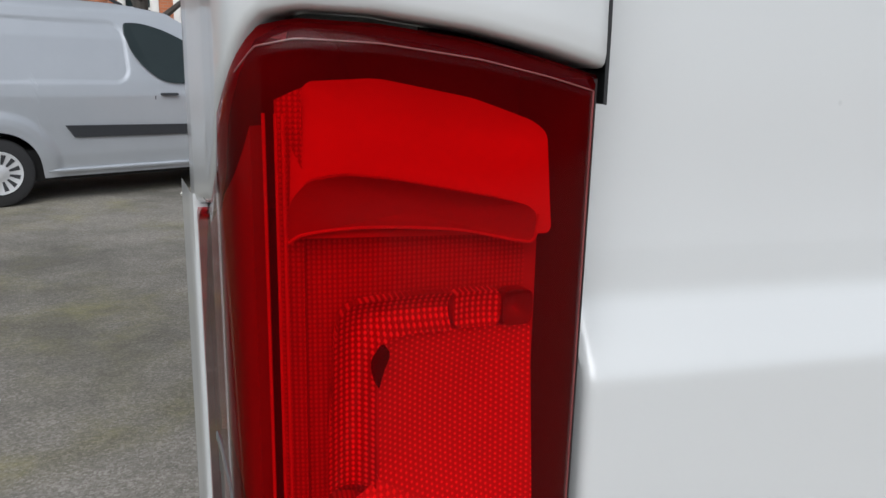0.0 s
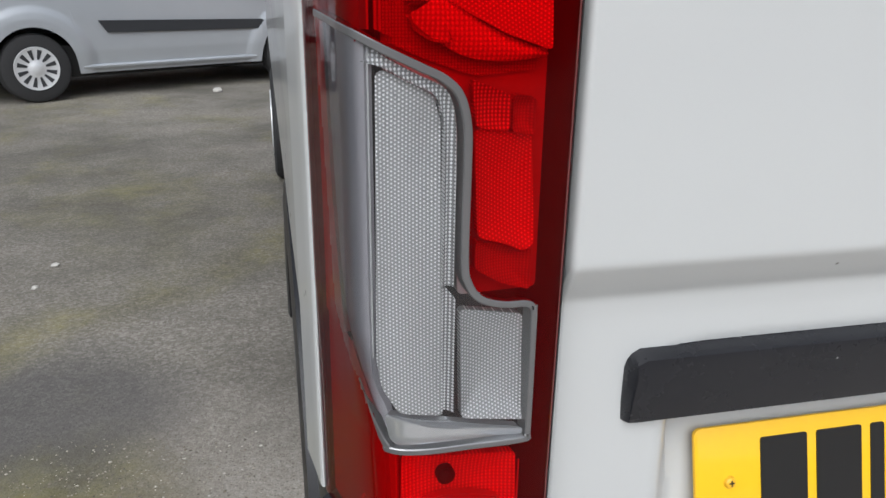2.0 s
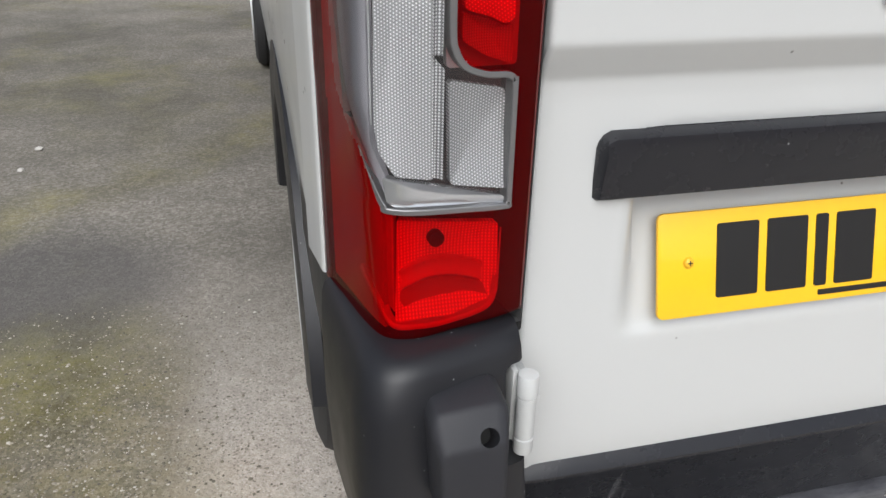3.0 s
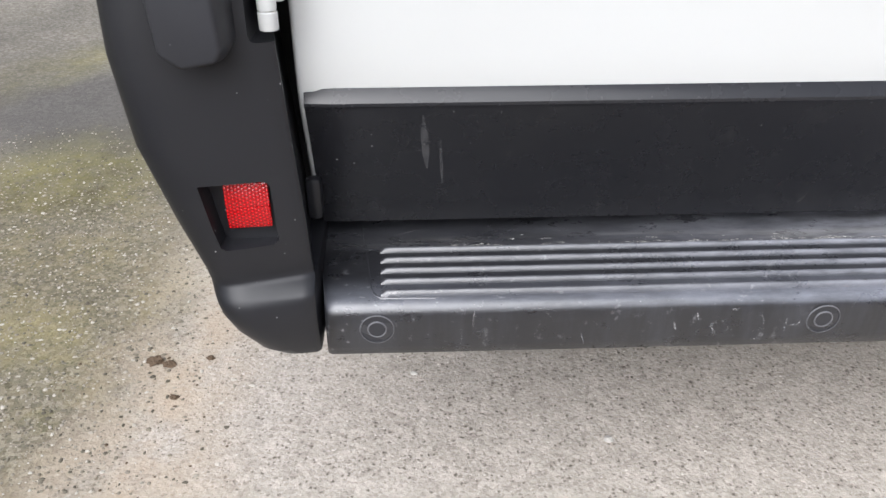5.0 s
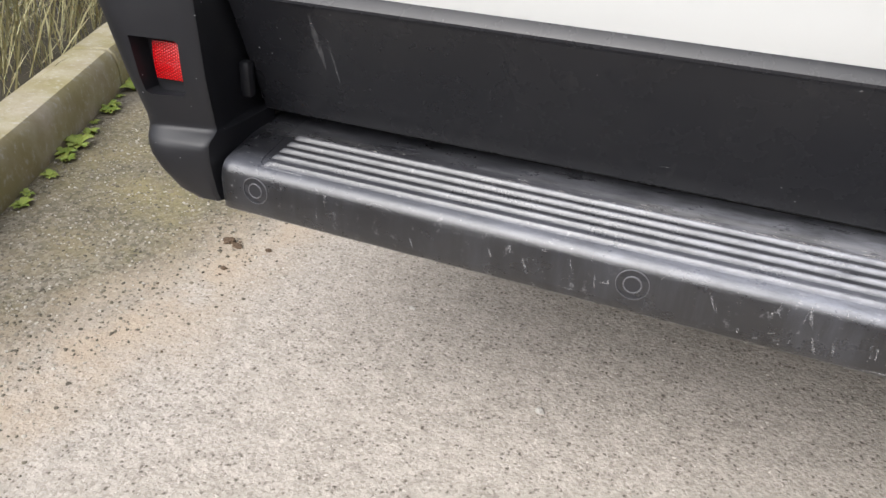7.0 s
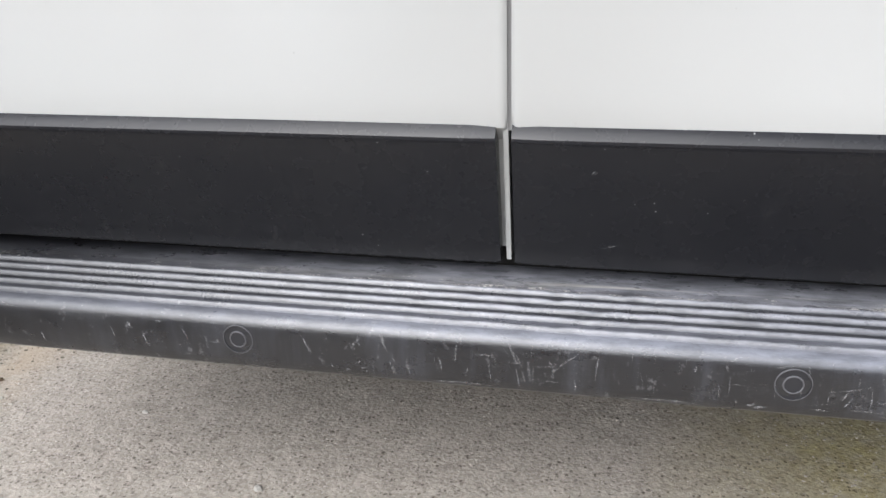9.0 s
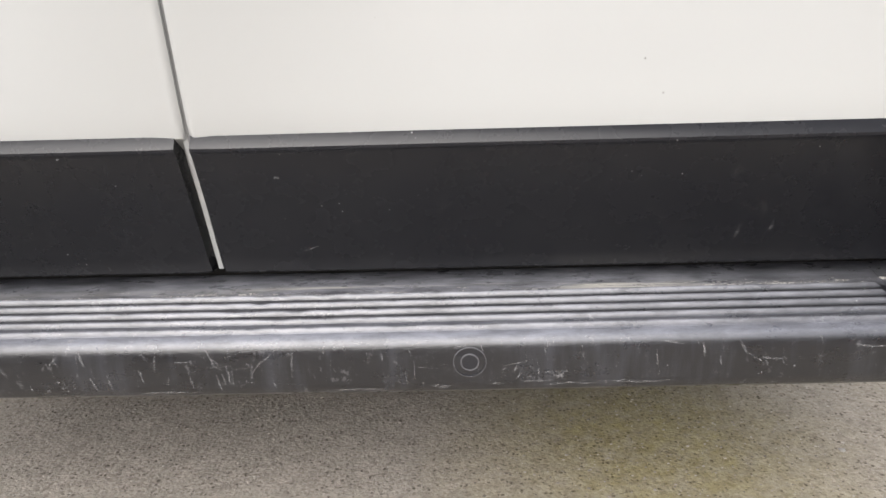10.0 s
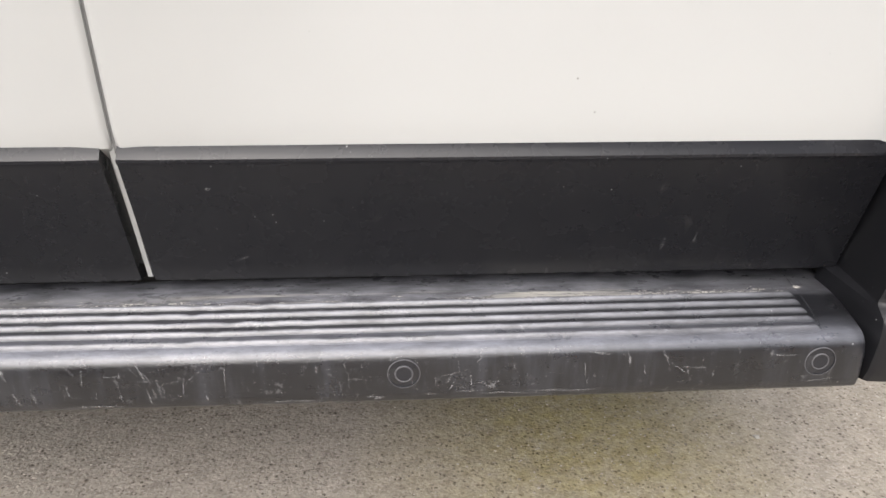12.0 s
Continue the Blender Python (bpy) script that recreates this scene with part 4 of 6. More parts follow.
    for door, spots in ((left_door, ((-0.139, 0.6255, 0.004, 0.006, 0.0012), (-0.706, 0.550, -0.004, 0.070, 0.0030), (-0.690, 0.530, -0.003, 0.060, 0.0022), (-0.30, 0.50, 0.012, 0.002, 0.0005))), (right_door, ((0.594, 0.506, 0.002, 0.020, 0.0020), (0.631, 0.514, 0.001, 0.017, 0.0016), (0.10, 0.500, 0.02, 0.008, 0.0006), (0.085, 0.598, 0.006, 0.001, 0.0015)))):
        for x, z, w, h, width in spots:
            marks = bmesh.new()
            scratch(marks, [(x + w * t, z + h * t) for t in (0, 0.3, 0.65, 1.0)], width, on_door)
            part("rub_mark", marks, SMEAR if width > 0.0015 else SCUFF, door, "pale rubbed mark", smooth=False)


step()

# -- tail lamps --
RIM = smooth_line([(-0.8315, -0.008), (-0.857, -0.0125), (-0.889, -0.0145), (-0.917, -0.0165), (-0.934, -0.0145), (-0.9445, -0.0065), (-0.951, 0.008), (-0.957, 0.028), (-0.964, 0.057), (-0.974, 0.096)], 160)
RIM_S = np.r_[0, np.cumsum(np.linalg.norm(np.diff(RIM, axis=0), axis=1))]
TOP = [(-0.8315, 1.3360), (-0.854, 1.3415), (-0.879, 1.3465), (-0.909, 1.3505), (-0.930, 1.3512), (-0.9395, 1.3485), (-0.9445, 1.340), (-0.951, 1.322), (-0.957, 1.298), (-0.964, 1.280), (-0.974, 1.273)]


def spread(x, z):
    """How much further out the lamp's corner stands at a height than at its foot."""
    much = float(np.interp(z, [0.82, 0.93, 1.0, 1.35], [0.0, 0.003, 0.0115, 0.0125]))
    return -much * np.interp(-x, [0.885, 0.915, 0.9445, 0.951, 0.957, 0.964, 0.974], [0.0, 0.35, 1.0, 0.95, 0.62, 0.35, 0.15])


def s_at(x, z=0.82):
    return float(np.interp(-x, -(RIM[:, 0] + spread(RIM[:, 0], z)), RIM_S))


def rim(s, depth=0.0, z=0.82):
    """A place on the lamp's outline in plan at a height, so far behind its face."""
    x, y = (float(np.interp(s, RIM_S, RIM[:, k])) for k in (0, 1))
    dx, dy = (float(np.interp(s + 0.002, RIM_S, RIM[:, k]) - np.interp(s - 0.002, RIM_S, RIM[:, k])) for k in (0, 1))
    n = math.hypot(dx, dy)
    return x + depth * dy / n + float(spread(x, z)), y - depth * dx / n


def top_z(s):
    x = float(np.interp(s, RIM_S, RIM[:, 0]))
    return float(np.interp(-x, [-p[0] for p in TOP], [p[1] for p in TOP]))


CLEAR_EDGE = [(-0.9700, 1.1765), (-0.9570, 1.1704), (-0.9430, 1.1633), (-0.9230, 1.1541), (-0.9110, 1.1485), (-0.9020, 1.1399), (-0.8975, 1.1247), (-0.8968, 1.1044), (-0.8970, 1.0485), (-0.8945, 1.0332), (-0.8870, 1.0226), (-0.8730, 1.0175), (-0.8590, 1.0165), (-0.8535, 1.0134), (-0.8525, 1.0068), (-0.8520, 0.9317), (-0.8525, 0.9240), (-0.8590, 0.9220), (-0.9340, 0.9256), (-0.9425, 0.9296), (-0.9490, 0.9459), (-0.9565, 0.9692), (-0.9630, 0.9875), (-0.9660, 1.0028)]


def inside(s, z, poly):
    hit = False
    for i in range(len(poly)):
        (s0, z0), (s1, z1) = poly[i - 1], poly[i]
        if (z0 > z) != (z1 > z) and s < s0 + (z - z0) / (z1 - z0) * (s1 - s0):
            hit = not hit
    return hit


def tail_lamp(side):
    smax = RIM_S[-1]
    poly = [(s_at(x, z), z) for x, z in CLEAR_EDGE]
    cols, levels = 64, 168
    red, clear, backing = bmesh.new(), bmesh.new(), bmesh.new()
    verts = {}
    for i in range(cols + 1):
        s = smax * i / cols
        t, b0 = top_z(s), 0.8155 + 0.012 * max(0.0, 1 - s / 0.09)
        for j in range(levels + 1):
            z = b0 + (t - b0) * j / levels
            x, y = rim(s, 0.0, z)
            e = min(s, smax - s, (t - z), (z - b0))
            y2 = y + 0.006 * max(0.0, 1 - e / 0.007) ** 2
            verts[i, j] = (x, y2, z, s)
    made = {}
    for i in range(cols):
        for j in range(levels):
            quad = [verts[i, j], verts[i + 1, j], verts[i + 1, j + 1], verts[i, j + 1]]
            cs, cz = sum(q[3] for q in quad) / 4, sum(q[2] for q in quad) / 4
            target = clear if inside(cs, cz, poly) else red
            key = "c" if target is clear else "r"
            f = []
            for k, q in zip(((i, j), (i + 1, j), (i + 1, j + 1), (i, j + 1)), quad):
                if (key, k) not in made:
                    made[key, k] = target.verts.new(q[:3])
                f.append(made[key, k])
            target.faces.new(f)
    rows = []
    for j in range(25):
        row = []
        for i in range(29):
            s = smax * i / 28
            t, b0 = top_z(s) - 0.001, 0.8165
            z = b0 + (t - b0) * j / 24
            row.append((*rim(min(max(s, 0.006), smax - 0.006), 0.046, z), z))
        rows.append(row)
    lamp = part("tail_lamp", flip(sheet(rows), side), HOUSING, van, "tall red and clear tail lamp")
    # side walls of the housing
    wall = []
    ring = [(smax * i / 28, "t") for i in range(29)] + [(smax * (1 - i / 28), "b") for i in range(29)]
    for s, which in ring:
        z = top_z(s) - 0.001 if which == "t" else 0.8165
        wall.append([(*rim(s, 0.004, z), z), (*rim(min(max(s, 0.006), smax - 0.006), 0.047, z), z)])
    part("lamp_rim", flip(sheet(wall, close_v=True), side), HOUSING, lamp)
    part("red_lens", flip(red, side), RED, lamp, "glossy red lens")
    part("clear_lens", flip(clear, side), CLEAR, lamp, "clear lens")
    # grey frame between the lenses
    line = smooth_line(CLEAR_EDGE[0:22], 270)
    rows = []
    for k, (x, z) in enumerate(line):
        x2, z2 = line[min(k + 1, len(line) - 1)]
        x1, z1 = line[max(k - 1, 0)]
        d = np.array([s_at(x2, z) - s_at(x1, z), z2 - z1])
        d = d / (np.linalg.norm(d) + 1e-9)
        nrm = np.array([-d[1], d[0]])
        row = []
        thin = 1.0 if k < 248 else max(0.1, 1.0 - 0.9 * (k - 248) / 16)
        for off, dep in ((-0.0025, 0.004), (-0.0025, 0.0002), (-0.0018, -0.0006), (0.0013, -0.0006), (0.0020, 0.0), (0.0024, 0.010)):
            s = s_at(x, z) + nrm[0] * off * thin
            zz = z + nrm[1] * off * thin
            row.append((*rim(min(max(s, 0.001), smax - 0.001), dep * thin, zz), zz))
        rows.append(row)
    part("lens_frame", flip(sheet(rows), side), FRAME, lamp, "silver grey frame round the clear lens")
    def soften(pts, n=2, r=0.0035):
        """Corners turned round."""
        out = []
        for i, p in enumerate(pts):
            p, a, b = np.array(p), np.array(pts[i - 1]), np.array(pts[(i + 1) % len(pts)])
            la, lb = np.linalg.norm(a - p), np.linalg.norm(b - p)
            u, w = p + (a - p) * min(r, la * 0.45) / la, p + (b - p) * min(r, lb * 0.45) / lb
            for t in (0.0, 0.25, 0.5, 0.75, 1.0):
                out.append(tuple((1 - t) ** 2 * u + 2 * t * (1 - t) * p + t * t * w))
        return out

    def pad(outline, depth, sink, rounds=2, rings=7, lean=0.0):
        """A moulded field of the given outline behind the lens, dished by sink, its lower half curving forward by lean, with a turned-back edge."""
        pts = soften(outline, rounds)
        low, high = min(p[1] for p in pts), max(p[1] for p in pts)

        def curve(z):
            return lean * (1 - (1 - min(1.0, (z - low) / (high - low) / 0.75)) ** 2)

        cx, cz = sum(p[0] for p in pts) / len(pts), sum(p[1] for p in pts) / len(pts)
        rows = [[(*rim(s_at(x, z), depth + curve(z) + 0.006, z), z) for x, z in pts]]
        for f in np.linspace(1.0, 0.05, rings):
            ring_at = [(cx + (x - cx) * f, cz + (z - cz) * f) for x, z in pts]
            rows.append([(*rim(s_at(x, z), depth + curve(z) + sink * (1 - f**2.5), z), z) for x, z in ring_at])
        b = sheet(rows, close_u=True)
        b.verts.ensure_lookup_table()
        b.faces.new([b.verts[rings * len(pts) + k] for k in range(len(pts))])
        return b

    def ribbon(outer, inner_line, depth, sink=0.0, n=40):
        """A curved strip between two lines."""
        o, i = even(smooth_line(outer, 60), n), even(smooth_line(inner_line, 60), n)
        rows = []
        for p, q in zip(o, i):
            row = [(*rim(s_at(*p), depth + 0.006, p[1]), p[1])]
            for f in np.linspace(0, 1, 7):
                x, z = p * (1 - f) + q * f
                row.append((*rim(s_at(x, z), depth + sink * math.sin(math.pi * f), z), z))
            row.append((*rim(s_at(*q), depth + 0.006, q[1]), q[1]))
            rows.append(row)
        return sheet(rows)

    pads = [
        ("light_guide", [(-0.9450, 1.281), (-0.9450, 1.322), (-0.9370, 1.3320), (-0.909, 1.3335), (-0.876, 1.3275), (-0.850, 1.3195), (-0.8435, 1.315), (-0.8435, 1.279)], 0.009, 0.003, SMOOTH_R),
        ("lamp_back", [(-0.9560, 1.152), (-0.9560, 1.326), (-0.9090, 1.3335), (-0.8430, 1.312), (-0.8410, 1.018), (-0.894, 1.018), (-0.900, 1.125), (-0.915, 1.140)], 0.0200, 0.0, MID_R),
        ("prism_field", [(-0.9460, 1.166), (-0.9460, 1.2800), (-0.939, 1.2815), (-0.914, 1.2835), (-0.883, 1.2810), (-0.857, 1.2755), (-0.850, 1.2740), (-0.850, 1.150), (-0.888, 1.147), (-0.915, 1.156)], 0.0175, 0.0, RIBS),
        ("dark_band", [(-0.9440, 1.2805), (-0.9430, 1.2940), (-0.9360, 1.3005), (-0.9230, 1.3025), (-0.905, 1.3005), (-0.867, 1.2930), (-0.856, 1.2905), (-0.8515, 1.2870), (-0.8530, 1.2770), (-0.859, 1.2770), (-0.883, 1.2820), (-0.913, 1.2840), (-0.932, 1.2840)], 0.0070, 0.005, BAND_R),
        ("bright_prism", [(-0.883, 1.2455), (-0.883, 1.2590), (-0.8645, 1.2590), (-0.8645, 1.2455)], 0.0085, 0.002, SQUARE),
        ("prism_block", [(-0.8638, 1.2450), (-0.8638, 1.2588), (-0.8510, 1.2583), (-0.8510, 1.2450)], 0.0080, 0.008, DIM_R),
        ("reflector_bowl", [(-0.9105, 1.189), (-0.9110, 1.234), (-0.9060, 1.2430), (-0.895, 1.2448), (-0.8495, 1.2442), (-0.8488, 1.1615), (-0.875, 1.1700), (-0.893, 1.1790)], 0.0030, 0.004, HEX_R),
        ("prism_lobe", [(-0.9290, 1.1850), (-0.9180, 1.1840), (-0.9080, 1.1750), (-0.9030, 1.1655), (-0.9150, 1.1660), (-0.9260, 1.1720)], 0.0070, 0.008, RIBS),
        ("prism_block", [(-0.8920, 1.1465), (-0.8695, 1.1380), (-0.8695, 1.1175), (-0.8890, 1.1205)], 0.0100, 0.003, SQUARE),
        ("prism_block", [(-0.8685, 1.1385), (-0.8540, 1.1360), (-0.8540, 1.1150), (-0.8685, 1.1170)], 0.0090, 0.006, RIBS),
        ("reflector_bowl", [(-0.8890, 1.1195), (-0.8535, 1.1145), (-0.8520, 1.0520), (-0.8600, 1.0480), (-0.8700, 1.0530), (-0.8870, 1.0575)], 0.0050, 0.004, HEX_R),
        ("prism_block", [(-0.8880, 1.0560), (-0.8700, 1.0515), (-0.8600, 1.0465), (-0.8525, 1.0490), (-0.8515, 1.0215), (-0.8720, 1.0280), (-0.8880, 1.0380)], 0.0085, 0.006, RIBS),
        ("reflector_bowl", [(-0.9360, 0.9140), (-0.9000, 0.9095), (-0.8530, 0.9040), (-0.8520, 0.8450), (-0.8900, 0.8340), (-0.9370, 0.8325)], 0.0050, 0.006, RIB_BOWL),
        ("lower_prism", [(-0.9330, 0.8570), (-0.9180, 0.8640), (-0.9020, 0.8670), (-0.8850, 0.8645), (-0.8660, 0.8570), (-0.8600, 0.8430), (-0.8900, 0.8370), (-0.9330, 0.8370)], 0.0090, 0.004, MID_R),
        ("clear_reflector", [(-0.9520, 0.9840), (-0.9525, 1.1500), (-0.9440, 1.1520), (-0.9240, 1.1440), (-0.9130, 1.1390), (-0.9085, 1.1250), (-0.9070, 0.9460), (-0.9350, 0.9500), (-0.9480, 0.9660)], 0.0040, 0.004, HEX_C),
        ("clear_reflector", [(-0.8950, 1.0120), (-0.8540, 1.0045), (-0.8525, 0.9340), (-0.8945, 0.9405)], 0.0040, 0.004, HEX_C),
        ("clear_base", [(-0.9450, 0.9500), (-0.9260, 0.9465), (-0.8540, 0.9290), (-0.8525, 0.9205), (-0.9300, 0.9250), (-0.9420, 0.9310)], 0.0035, 0.003, CLEAR_BASE),
    ]
    LEAN = {"clear_reflector": 0.008, "reflector_bowl": 0.008, "light_guide": 0.006}
    for name, outline, depth, sink, mat in pads:
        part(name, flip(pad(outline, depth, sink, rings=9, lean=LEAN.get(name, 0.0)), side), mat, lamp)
    strips = [
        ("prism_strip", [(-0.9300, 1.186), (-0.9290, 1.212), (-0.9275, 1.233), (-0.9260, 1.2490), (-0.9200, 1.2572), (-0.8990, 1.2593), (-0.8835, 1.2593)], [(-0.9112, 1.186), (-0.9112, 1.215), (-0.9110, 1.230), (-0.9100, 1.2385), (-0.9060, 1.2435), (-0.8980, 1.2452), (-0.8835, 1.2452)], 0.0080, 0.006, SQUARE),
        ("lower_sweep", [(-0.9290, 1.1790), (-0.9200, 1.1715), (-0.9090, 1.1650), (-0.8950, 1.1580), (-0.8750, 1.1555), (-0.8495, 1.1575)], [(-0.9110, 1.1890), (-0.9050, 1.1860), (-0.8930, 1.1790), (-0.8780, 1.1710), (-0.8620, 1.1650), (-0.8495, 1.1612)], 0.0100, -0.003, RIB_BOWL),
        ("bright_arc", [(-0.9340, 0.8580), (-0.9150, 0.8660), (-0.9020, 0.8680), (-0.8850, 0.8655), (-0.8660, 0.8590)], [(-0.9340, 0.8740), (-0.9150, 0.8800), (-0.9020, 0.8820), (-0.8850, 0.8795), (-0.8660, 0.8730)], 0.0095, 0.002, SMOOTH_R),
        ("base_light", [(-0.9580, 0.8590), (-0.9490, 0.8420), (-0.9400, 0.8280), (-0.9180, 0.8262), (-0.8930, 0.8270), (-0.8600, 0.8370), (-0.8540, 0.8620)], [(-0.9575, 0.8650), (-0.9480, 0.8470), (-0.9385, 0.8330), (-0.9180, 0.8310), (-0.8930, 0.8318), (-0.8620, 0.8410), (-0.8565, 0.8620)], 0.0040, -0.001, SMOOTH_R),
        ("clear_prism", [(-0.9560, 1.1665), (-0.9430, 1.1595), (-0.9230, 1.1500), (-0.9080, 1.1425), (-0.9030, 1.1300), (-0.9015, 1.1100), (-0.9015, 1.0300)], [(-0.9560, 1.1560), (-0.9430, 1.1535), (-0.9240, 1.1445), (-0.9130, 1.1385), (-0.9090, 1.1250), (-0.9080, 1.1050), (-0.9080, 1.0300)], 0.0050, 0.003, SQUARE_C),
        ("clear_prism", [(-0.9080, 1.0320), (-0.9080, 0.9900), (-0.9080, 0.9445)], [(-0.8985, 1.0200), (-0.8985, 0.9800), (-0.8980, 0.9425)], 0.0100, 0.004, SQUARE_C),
        ("clear_side", [(-0.9690, 1.174), (-0.9680, 1.10), (-0.9650, 1.005), (-0.9590, 0.974), (-0.9510, 0.948), (-0.9450, 0.936)], [(-0.9545, 1.168), (-0.9545, 1.10), (-0.9540, 0.985), (-0.9510, 0.966), (-0.9450, 0.954), (-0.9420, 0.946)], 0.0055, 0.0, CLEAR_SIDE),
        ("corner_ribs", [(-0.9550, 1.326), (-0.9550, 1.24), (-0.9550, 1.172)], [(-0.9390, 1.330), (-0.9390, 1.24), (-0.9390, 1.168)], 0.0140, 0.0, RIBS),
        ("corner_guide", [(-0.9580, 0.925), (-0.9560, 0.89), (-0.9530, 0.850)], [(-0.9385, 0.918), (-0.9385, 0.88), (-0.9400, 0.838)], 0.0100, 0.0, MID_R),
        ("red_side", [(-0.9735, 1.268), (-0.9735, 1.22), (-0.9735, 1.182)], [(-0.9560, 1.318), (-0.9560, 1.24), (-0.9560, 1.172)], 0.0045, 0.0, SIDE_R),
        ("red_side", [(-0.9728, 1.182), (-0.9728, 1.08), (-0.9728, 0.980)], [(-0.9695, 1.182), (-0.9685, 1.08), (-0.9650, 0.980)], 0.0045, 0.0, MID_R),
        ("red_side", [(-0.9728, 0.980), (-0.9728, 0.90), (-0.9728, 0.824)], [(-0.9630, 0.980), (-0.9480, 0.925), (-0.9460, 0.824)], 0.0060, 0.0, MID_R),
    ]
    for name, outer, inner_line, depth, sink, mat in strips:
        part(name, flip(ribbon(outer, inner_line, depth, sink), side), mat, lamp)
    lines = [[(-0.9440, 1.2800), (-0.9360, 1.2832), (-0.9140, 1.2848), (-0.8830, 1.2825), (-0.8590, 1.2775), (-0.8525, 1.2780), (-0.8510, 1.2870)]] + [[(x, 1.172), (x, 1.24), (x, 1.322)] for x in (-0.9450, -0.9480, -0.9530)] + [[(x, 0.985), (x, 1.08), (x, 1.166)] for x in (-0.9535, -0.9560)] + [[(-0.9385, 0.842), (-0.9390, 0.918)], [(-0.8535, 0.85), (-0.8535, 0.902)]]
    for pts in lines:
        b = tube([(*rim(s_at(x, z), 0.007, z), z) for x, z in smooth_line(pts, 40)], 0.0006, 6)
        part("edge_bead", flip(b, side), SMOOTH_R, lamp)
    # the moulded edge of the lens, along the top and the inner side
    top_line = [(*rim(s, -0.0002, top_z(s)), top_z(s) - 0.0062) for s in np.linspace(0.0045, s_at(-0.944), 50)]
    side_line = [(*rim(0.0045, -0.0002), z) for z in np.linspace(top_line[0][2], 0.835, 30)]
    part("lens_edge", flip(tube(side_line[::-1] + top_line[1:], 0.00035, 5), side), EDGE, lamp)
    part("bulb_hole", flip(pad([(-0.9115, 1.2260), (-0.9135, 1.2350), (-0.9090, 1.2430), (-0.9070, 1.2400), (-0.9100, 1.2330)], 0.0040, 0.0, 2, 3), side), UNDER, lamp)
    ring = [(-0.9030 + 0.0062 * math.cos(a), 0.8985 + 0.0062 * math.sin(a)) for a in np.linspace(0, 2 * math.pi, 13)[:-1]]
    part("bulb_hole", flip(pad(ring, 0.0070, 0.003, 2, 4), side), UNDER, lamp)


tail_lamp(-1)
tail_lamp(1)


# -- the van's body --
def van_side():
    """The shell from the tail forward: sides, roof and nose in one skin of rings."""
    prof = [(0.940, 0.42), (0.955, 0.55), (0.968, 0.70), (0.977, 0.82), (0.985, 0.95), (0.982, 1.05), (0.990, 1.20), (0.990, 1.45), (0.976, 1.75), (0.946, 2.08), (0.90, 2.32), (0.83, 2.42), (0.70, 2.475), (0.4, 2.50)]
    full = [(-x, z) for x, z in prof] + [(0.0, 2.505)] + [(x, z) for x, z in reversed(prof)]
    stations = [(0.100, 0.966, 1.0), (0.0965, 0.9755, 1.0), (0.0975, 0.9795, 1.0), (0.105, 0.982, 1.0), (0.14, 0.988, 1.0), (0.22, 0.995, 1.0), (0.32, 0.999, 1.0), (0.5, 1.0, 1.0), (1.4, 1.0, 1.0), (2.4, 1.0, 1.0), (3.6, 1.0, 1.0), (4.0, 0.985, 0.97), (4.35, 0.96, 0.86), (4.7, 0.93, 0.68), (5.05, 0.90, 0.52), (5.25, 0.80, 0.42), (5.3, 0.7, 0.36)]
    rows = []
    for y, fx, fz in stations:
        row = []
        for x, z in full:
            low = 0.0
            if z < 0.83:  # the skin ends over the black cladding at the tail and over the wheel
                arch = 0.0
                for cy in (0.9, 4.25):
                    d = abs(y - cy)
                    if d < 0.46:
                        arch = max(arch, 0.34 + math.sqrt(0.46**2 - d * d))
                low = max(0.82 if y < 0.35 else 0.0, arch)
            row.append((x * fx, y + (door_y(z) - 0.012 if y < 0.15 and z > 1.26 else 0.0), max(z, low) if fz == 1 else 0.42 + (z - 0.42) * fz))
        rows.append(row)
    out = []
    for y in sorted({*[st[0] for st in stations if not 0.35 < st[0] < 1.5], *np.linspace(0.35, 1.5, 24).tolist()}):
        at = [i for i, st in enumerate(stations) if st[0] == y]
        out.append(rows[at[0]] if at else ring_between(y, full))
    return sheet(out)


def ring_between(y, full):
    """A ring of the skin over the wheel's arch."""
    row = []
    for x, z in full:
        d = abs(y - 0.9)
        low = 0.34 + math.sqrt(0.46**2 - d * d) if d < 0.46 else 0.42
        row.append((x, y, max(z, low) if z < 0.83 else z))
    return row


shell_rows = van_side()
shell = part("body_shell", shell_rows, WHITE, van, "white painted steel body", angle=30)


